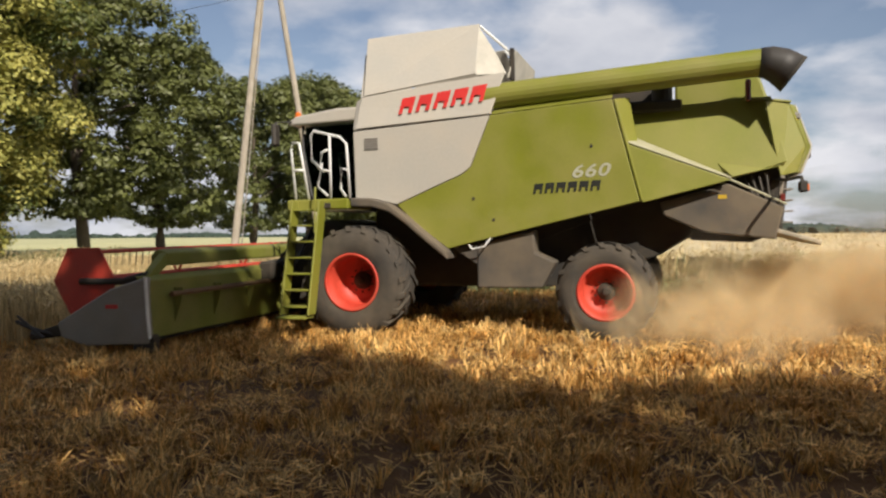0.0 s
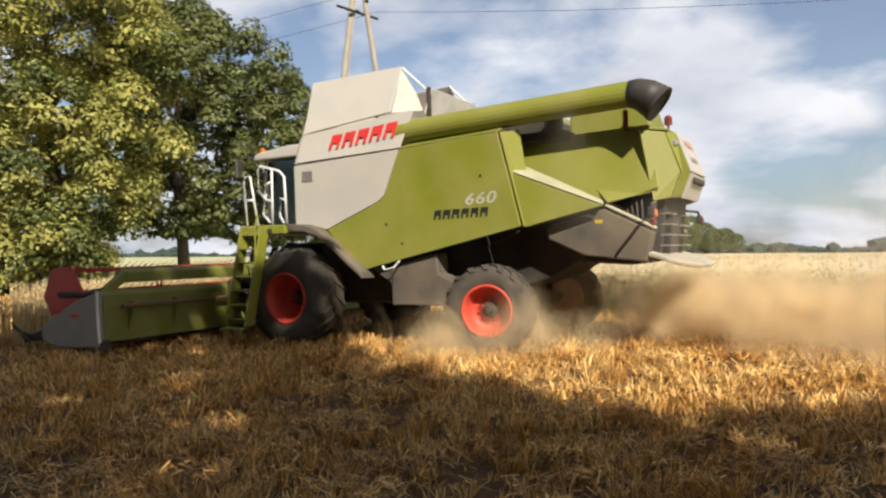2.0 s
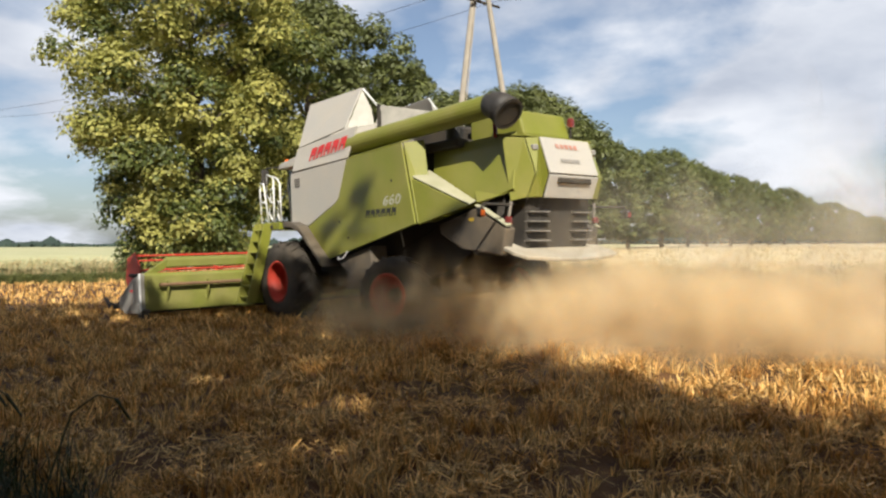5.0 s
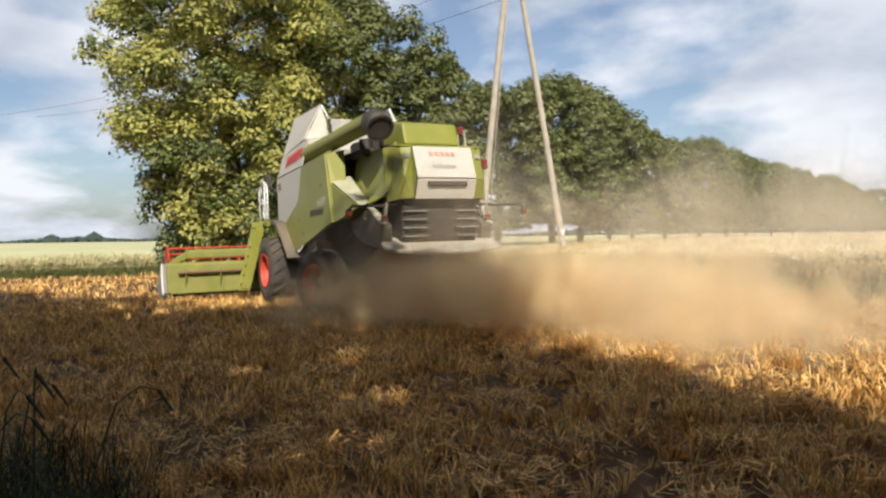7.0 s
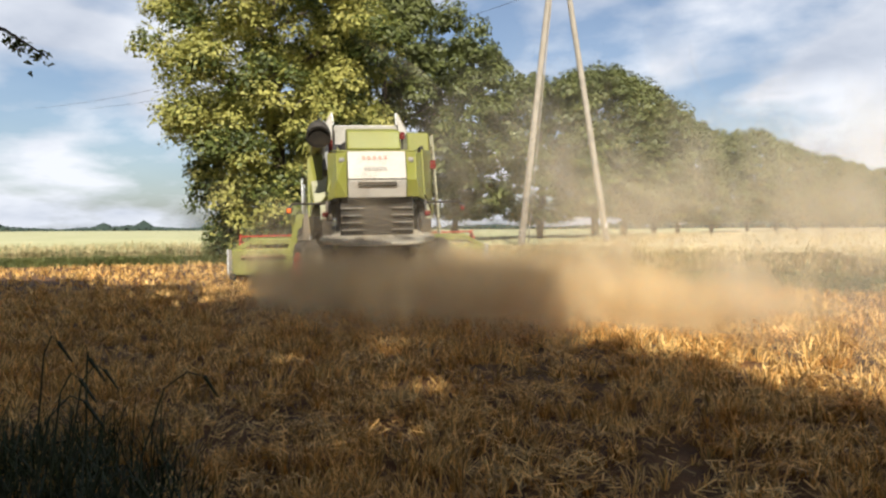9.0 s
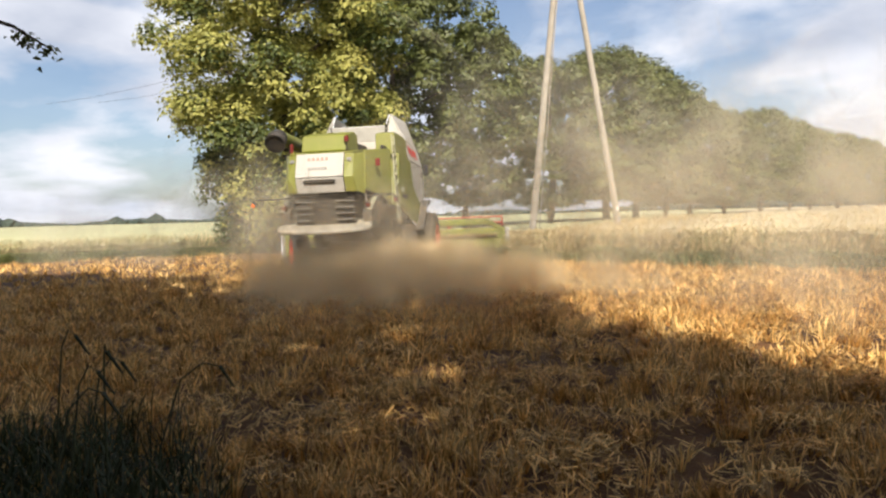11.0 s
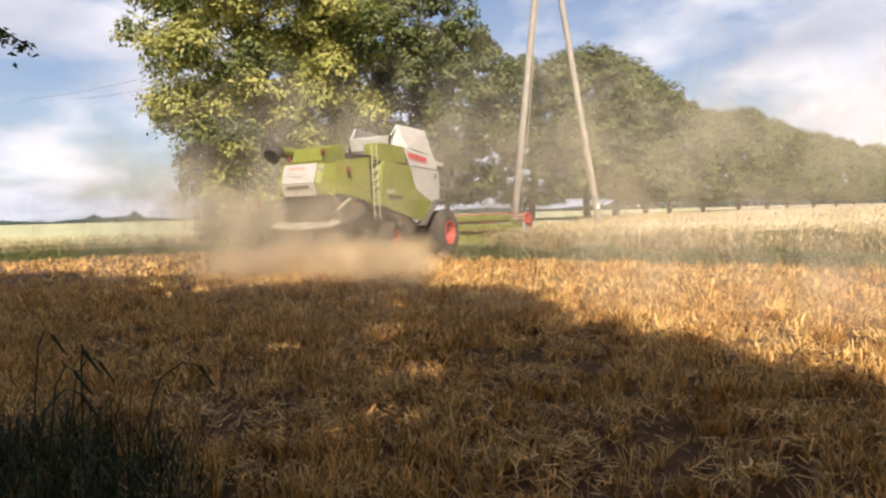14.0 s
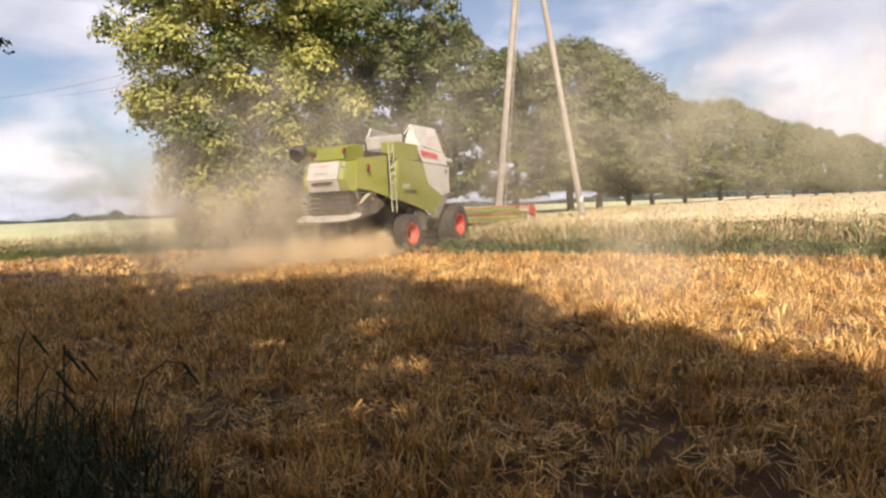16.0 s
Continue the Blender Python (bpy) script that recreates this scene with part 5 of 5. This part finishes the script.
    for y in (-W + 0.18, W - 0.18):
        hexa = [(0.58 * math.cos(math.pi * k / 3), 0.58 * math.sin(math.pi * k / 3)) for k in range(6)]
        part("reel_disc", prism(hexa, y - 0.015, y + 0.015, 0), M_RED, reel, "red reel end plate")
    for y in (-2.1, 0, 2.1):
        for k in range(3):
            a = math.pi * k / 3
            part("reel_spoke", tube([(0.5 * math.cos(a), y, 0.5 * math.sin(a)), (-0.5 * math.cos(a), y, -0.5 * math.sin(a))], 0.022, 6), M_RED, reel)
    part("reel_shaft", tube([(0, -W + 0.1, 0), (0, W - 0.1, 0)], 0.06, 10), M_RED, reel)
    for k in range(6):
        a = math.pi * k / 3
        c = (0.5 * math.cos(a), 0.5 * math.sin(a))
        part("reel_bat", tube([(c[0], -W + 0.15, c[1]), (c[0], W - 0.15, c[1])], 0.026, 6), M_RED, reel)
        bm = bmesh.new()
        for j in range(56):
            y = -W + 0.25 + j * (2 * W - 0.5) / 55
            p = [bm.verts.new(q) for q in ((c[0] - 0.008, y, c[1]), (c[0] + 0.008, y, c[1]), (c[0] + 0.03, y, c[1] - 0.24), (c[0] + 0.02, y, c[1] - 0.24))]
            bm.faces.new(p)
            p = [bm.verts.new(q) for q in ((c[0], y - 0.008, c[1]), (c[0], y + 0.008, c[1]), (c[0] + 0.025, y + 0.004, c[1] - 0.24), (c[0] + 0.025, y - 0.004, c[1] - 0.24))]
            bm.faces.new(p)
        part("tines", bm, M_DARK, reel)["kind"] = "stuff"
    # the rear hood sits a little further in and lower
    for ob in H.children:
        if ob.name.split(".")[0] in ("hood_cheek", "hood_corner", "hood_lamp", "hood_top", "rear_door", "rear_door_step", "rear_mark", "handle_slot"):
            ob.location = (0.12, 0.0, -0.05)
    tagged(H, "lime green and white combine harvester with red rims, dusty", "combine harvester")
    return H, wheels, rears, reel


def on_ground(x, y, heading):
    n = Vector((-SLOPE_X, -SLOPE_Y, 1)).normalized()
    tilt = Vector((0, 0, 1)).rotation_difference(n).to_matrix().to_4x4()
    return Matrix.Translation((x, y, SLOPE_X * x + SLOPE_Y * y)) @ tilt @ Matrix.Rotation(radians(heading), 4, "Z")


ground()
stubble()
loose_straw()
crops()
linden = trees()
shade_trees()
pole()
far_woods()
near_branch()
near_weeds()
HARVESTER, FRONT_WHEELS, REAR_WHEELS, REEL = harvester()


# ---- dust and chaff: rigid clouds of tiny flakes ----
def drive_at(t):
    """The harvester's place and heading at any time; before the start it came straight."""
    if t <= DRIVE[0][0]:
        _, x, y, h = DRIVE[0]
        return x + 1.45 * t * math.cos(radians(h)), y + 1.45 * t * math.sin(radians(h)), h
    for p, q in zip(DRIVE, DRIVE[1:]):
        if t <= q[0]:
            u = (t - p[0]) / (q[0] - p[0])
            return tuple(p[k] + (q[k] - p[k]) * u for k in (1, 2, 3))
    return DRIVE[-1][1:]


def behind(t, back, side=0.0):
    x, y, h = drive_at(t)
    c, s = math.cos(radians(h)), math.sin(radians(h))
    return x - back * c - side * s, y - back * s + side * c, h


def flake_cloud(name, seed, n, rx, ry, rz, size, mat, wisps, span, wisp_mat):
    """n flakes, thick in the middle and thinning outwards, in wisps."""
    rng = np.random.default_rng(seed)
    m = int(n * 1.0)
    core = rng.normal(0, 1, (9, 3)) * [0.5, 0.5, 0.38]
    pick = rng.integers(0, 9, m)
    p = core[pick] + rng.normal(0, 0.42, (m, 3)) * rng.uniform(0.4, 1.25, (m, 1))
    p *= [rx, ry, rz]
    s = size * rng.uniform(0.5, 1.5, m)
    a, b = rng.normal(size=(m, 3)), rng.normal(size=(m, 3))
    a /= np.linalg.norm(a, axis=1)[:, None]
    b /= np.linalg.norm(b, axis=1)[:, None]
    v = np.stack((p, p + a * s[:, None], p + b * s[:, None]), 1).reshape(-1, 3)
    me = bpy.data.meshes.new(name)
    me.from_pydata(v.tolist(), [], np.arange(3 * m).reshape(-1, 3).tolist())
    bm = bmesh.new()
    bm.from_mesh(me)
    uv = bm.loops.layers.uv.new("wisp")
    for i in range(wisps):
        c = Vector((core[i % 9] + rng.normal(0, 0.42, 3)) * [rx, ry, rz])
        q = Euler(rng.uniform(0, 6.28, 3)).to_matrix()
        w = span * rng.uniform(0.6, 1.3)
        # a bowed sheet of four by four cells
        grid = [[bm.verts.new(c + q @ Vector(((a - 2) / 4 * w, (b - 2) / 4 * w * 0.8, 0.12 * w * (1 - ((a - 2) ** 2 + (b - 2) ** 2) / 4)))) for b in range(5)] for a in range(5)]
        for a in range(4):
            for b in range(4):
                f = bm.faces.new((grid[a][b], grid[a + 1][b], grid[a + 1][b + 1], grid[a][b + 1]))
                f.material_index, f.smooth = 1, True
                for lp, (u, v_) in zip(f.loops, ((a, b), (a + 1, b), (a + 1, b + 1), (a, b + 1))):
                    lp[uv].uv = (u / 4, v_ / 4)
    bm.to_mesh(me)
    bm.free()
    me.materials.append(mat)
    me.materials.append(wisp_mat)
    return me


def dust_clouds():
    made = []
    chaff = [flake_cloud("chaff_cloud", 100 + k, 1500, 1.5, 1.25, 0.5, 0.015, M_CHAFF, 125, 1.4, M_WISP) for k in range(5)]
    haze = [flake_cloud("dust_haze", 200 + k, 0, 3.4, 3.0, 1.3, 0.0, M_CHAFF, 110, 2.4, M_HAZE) for k in range(3)]
    thick = [flake_cloud("dust_haze", 300 + k, 0, 3.6, 3.2, 1.5, 0.0, M_CHAFF, 120, 2.2, M_HAZE_THICK) for k in range(3)]
    rng = random.Random(9)
    t, k = -4.5, 0
    while t < 15.8:
        ob = new("chaff_cloud", chaff[k % 5])
        tagged(ob, "swirl of tan chaff and dust behind the harvester", "dust cloud", group="chaff clouds", kind="stuff")
        back = (6.0, 6.3, 6.8)[k % 3] if t < 2.0 else (4.2, 5.5, 6.4)[k % 3] if t < 9 else (2.6, 4.2, 5.6)[k % 3]
        side = (rng.uniform(-1.3, 1.3) if k % 3 else rng.choice((-1.5, 1.5, 1.8))) if t < 9 else rng.uniform(-2.2, 1.8)
        made.append((ob, t, back, side, rng.uniform(3.4, 4.8), rng.uniform(0.35, 0.75) * (1.0 if t < 9 else 0.6), rng.uniform(0, 6.28), 1.6))
        t += 0.25 if t < 9 else 0.4
        k += 1
    t, k = -3.5, 0
    while t < 15.0:
        ob = new("dust_haze", (haze if t < 4.5 else thick)[k % 3])
        tagged(ob, "thin pale dust hanging over the field", "dust haze", group="dust haze", kind="stuff")
        made.append((ob, t, 8.0, rng.uniform(-1.0, 1.0), 11.0 if t > 3 else 9.0, 1.3 if t < 4.5 else 1.5, rng.uniform(0, 6.28), 4.2))
        t += 1.5 if t < 4.5 else 1.2
        k += 1
    return made


def drifting_haze():
    """Fine dust that rises from the cut field and drifts before the avenue."""
    made = []
    veil = [flake_cloud("dust_haze", 400 + k, 0, 8.0, 4.0, 3.0, 0.0, M_CHAFF, 70, 6.0, M_HAZE) for k in range(2)]
    for k, (x, y, z, start) in enumerate(((-5.0, 31.5, 5.4, 4.6), (4.5, 36.0, 5.6, 4.8), (15.0, 42.0, 3.8, 5.2), (-15.0, 34.0, 3.6, 8.0), (-1.0, 34.0, 3.4, 6.0), (-19.0, 26.0, 4.6, 8.6), (-26.0, 27.0, 3.0, 8.9))):
        ob = new("dust_haze", veil[k % 2])
        tagged(ob, "pale dust drifting before the avenue trees", "dust haze", group="dust haze", kind="stuff")
        g = ground_z(x, y)
        made.append((ob, [(0.0, pose(x - 3.0, y - 1.0, g - 9.0)), (start, pose(x - 2.5, y - 1.0, g - 8.5)), (start + 2.6, pose(x - 1.6, y - 0.5, g + z * 0.5)), (13.0, pose(x, y, g + z)), (16.0, pose(x + 0.6, y, g + z + 0.4))]))
    return made


DUST_CLOUDS = dust_clouds()
DRIFTING_HAZE = drifting_haze()


def cloud_rows(born, back, side, life, height, turn, depth):
    """Rises out of the straw behind the machine, is thrown back, drifts and settles into the ground again."""
    rows, t = [], 0.0
    x0, y0, h = behind(born, back, side)
    c, s = math.cos(radians(h)), math.sin(radians(h))
    for i in range(33):
        t = i * 0.5
        age = t - born
        a = min(max(age, 0.0), life + 2.0)
        thrown = (2.2 if born < 9 else 1.2) * (1.0 - math.exp(-a * 0.9)) + 0.1 * a
        wind = 0.10 if born < 8 else -0.30
        up = min(max((age + 0.9) / 0.9, 0.0), 1.0)
        up = up * up * (3 - 2 * up)
        down = min(max((age - life * 0.45) / (life * 0.75), 0.0), 1.0)
        z = -depth + (depth + height) * up - (depth + height) * down * down
        x, y = x0 - c * thrown + wind * a, y0 - s * thrown + 0.05 * a
        rows.append((t, Matrix.Translation((x, y, ground_z(x, y) + z)) @ Matrix.Rotation(turn + 0.05 * a, 4, "Z")))
    return rows


# ---- the crop that the header cuts on its way ----
def crop_swaths():
    """Strips of standing crop across the header's width; each goes down when the cutter bar reaches it."""
    rng = np.random.default_rng(55)
    n = 1500
    x, y = rng.uniform(-0.62, 0.62, n), rng.uniform(-4.4, 4.4, n)
    h = rng.uniform(0.55, 1.0, n)
    way = rng.uniform(0, 6.28, n)
    lean = h * np.abs(rng.normal(0.08, 0.12, n))
    v, f = blades(x, y, np.zeros(n) - 0.05, h, lean, way, np.full(n, 0.024), 0.03)
    v2, f2 = blades(x + np.cos(way) * lean, y + np.sin(way) * lean, h * 0.95, -rng.uniform(-0.03, 0.08, n), rng.uniform(0.08, 0.14, n), way, np.full(n, 0.04))
    me = bpy.data.meshes.new("crop_swath")
    me.from_pydata(np.concatenate((v, v2)).tolist(), [], np.concatenate((f, f2 + len(v))).tolist())
    me.materials.append(M_CROP)
    made = []
    for cut in [0.35, 1.2, 2.05, 2.9] + [9.3 + 0.95 * k for k in range(8)]:
        x, y, hd = drive_at(min(cut, 16.0))
        ahead = 4.1 + max(0.0, cut - 16.0) * 1.25
        px, py = x + ahead * math.cos(radians(hd)), y + ahead * math.sin(radians(hd))
        ob = new("crop_swath", me)
        tagged(ob, "strip of ripe standing cereal before the header", "crop", group="crop before the header", kind="stuff")
        made.append((ob, cut, Matrix.Translation((px, py, SLOPE_X * px + SLOPE_Y * py)) @ Matrix.Rotation(radians(hd), 4, "Z")))
    return made


SWATHS = crop_swaths()


def motions():
    walk(HARVESTER, [(t, on_ground(x, y, h)) for t, x, y, h in DRIVE])
    run, rows_f, rows_r, rows_reel = 0.0, [[], []], [[], []], []
    for i, (t, x, y, h) in enumerate(DRIVE):
        if i:
            p = DRIVE[i - 1]
            run += math.hypot(x - p[1], y - p[2])
        a, b = DRIVE[max(i - 1, 0)], DRIVE[min(i + 1, len(DRIVE) - 1)]
        bend = radians(b[3] - a[3]) / max(0.3, math.hypot(b[1] - a[1], b[2] - a[2]))
        steer = -math.atan(4.16 * bend)
        for k, s in enumerate((1, -1)):
            rows_f[k].append((t, Matrix.Translation((-0.05, 2.12 * s, 0.92)) @ Matrix.Rotation(run / 0.92, 4, "Y")))
            rows_r[k].append((t, Matrix.Translation((-4.16, 1.98 * s, 0.75)) @ Matrix.Rotation(steer, 4, "Z") @ Matrix.Rotation(run / 0.75, 4, "Y")))
        rows_reel.append((t, Matrix.Translation((3.36, 0, 1.1)) @ Matrix.Rotation(1.1 * t, 4, "Y")))
    for k in range(2):
        walk(FRONT_WHEELS[k], rows_f[k])
        walk(REAR_WHEELS[k], rows_r[k])
    walk(REEL, rows_reel)
    for ob, cut, m in SWATHS:
        down = Matrix.Translation((0, 0, -1.3)) @ m
        rows = [(0.0, m), (max(0.05, cut - 0.1), m), (cut + 0.4, down), (max(16.0, cut + 0.5), down)]
        walk(ob, rows if cut < 15.4 else [(0.0, m), (16.0, m)])
    for ob, born, back, side, life, height, turn, depth in DUST_CLOUDS:
        walk(ob, cloud_rows(born, back, side, life, height, turn, depth))
    for ob, rows in DRIFTING_HAZE:
        walk(ob, rows)


motions()
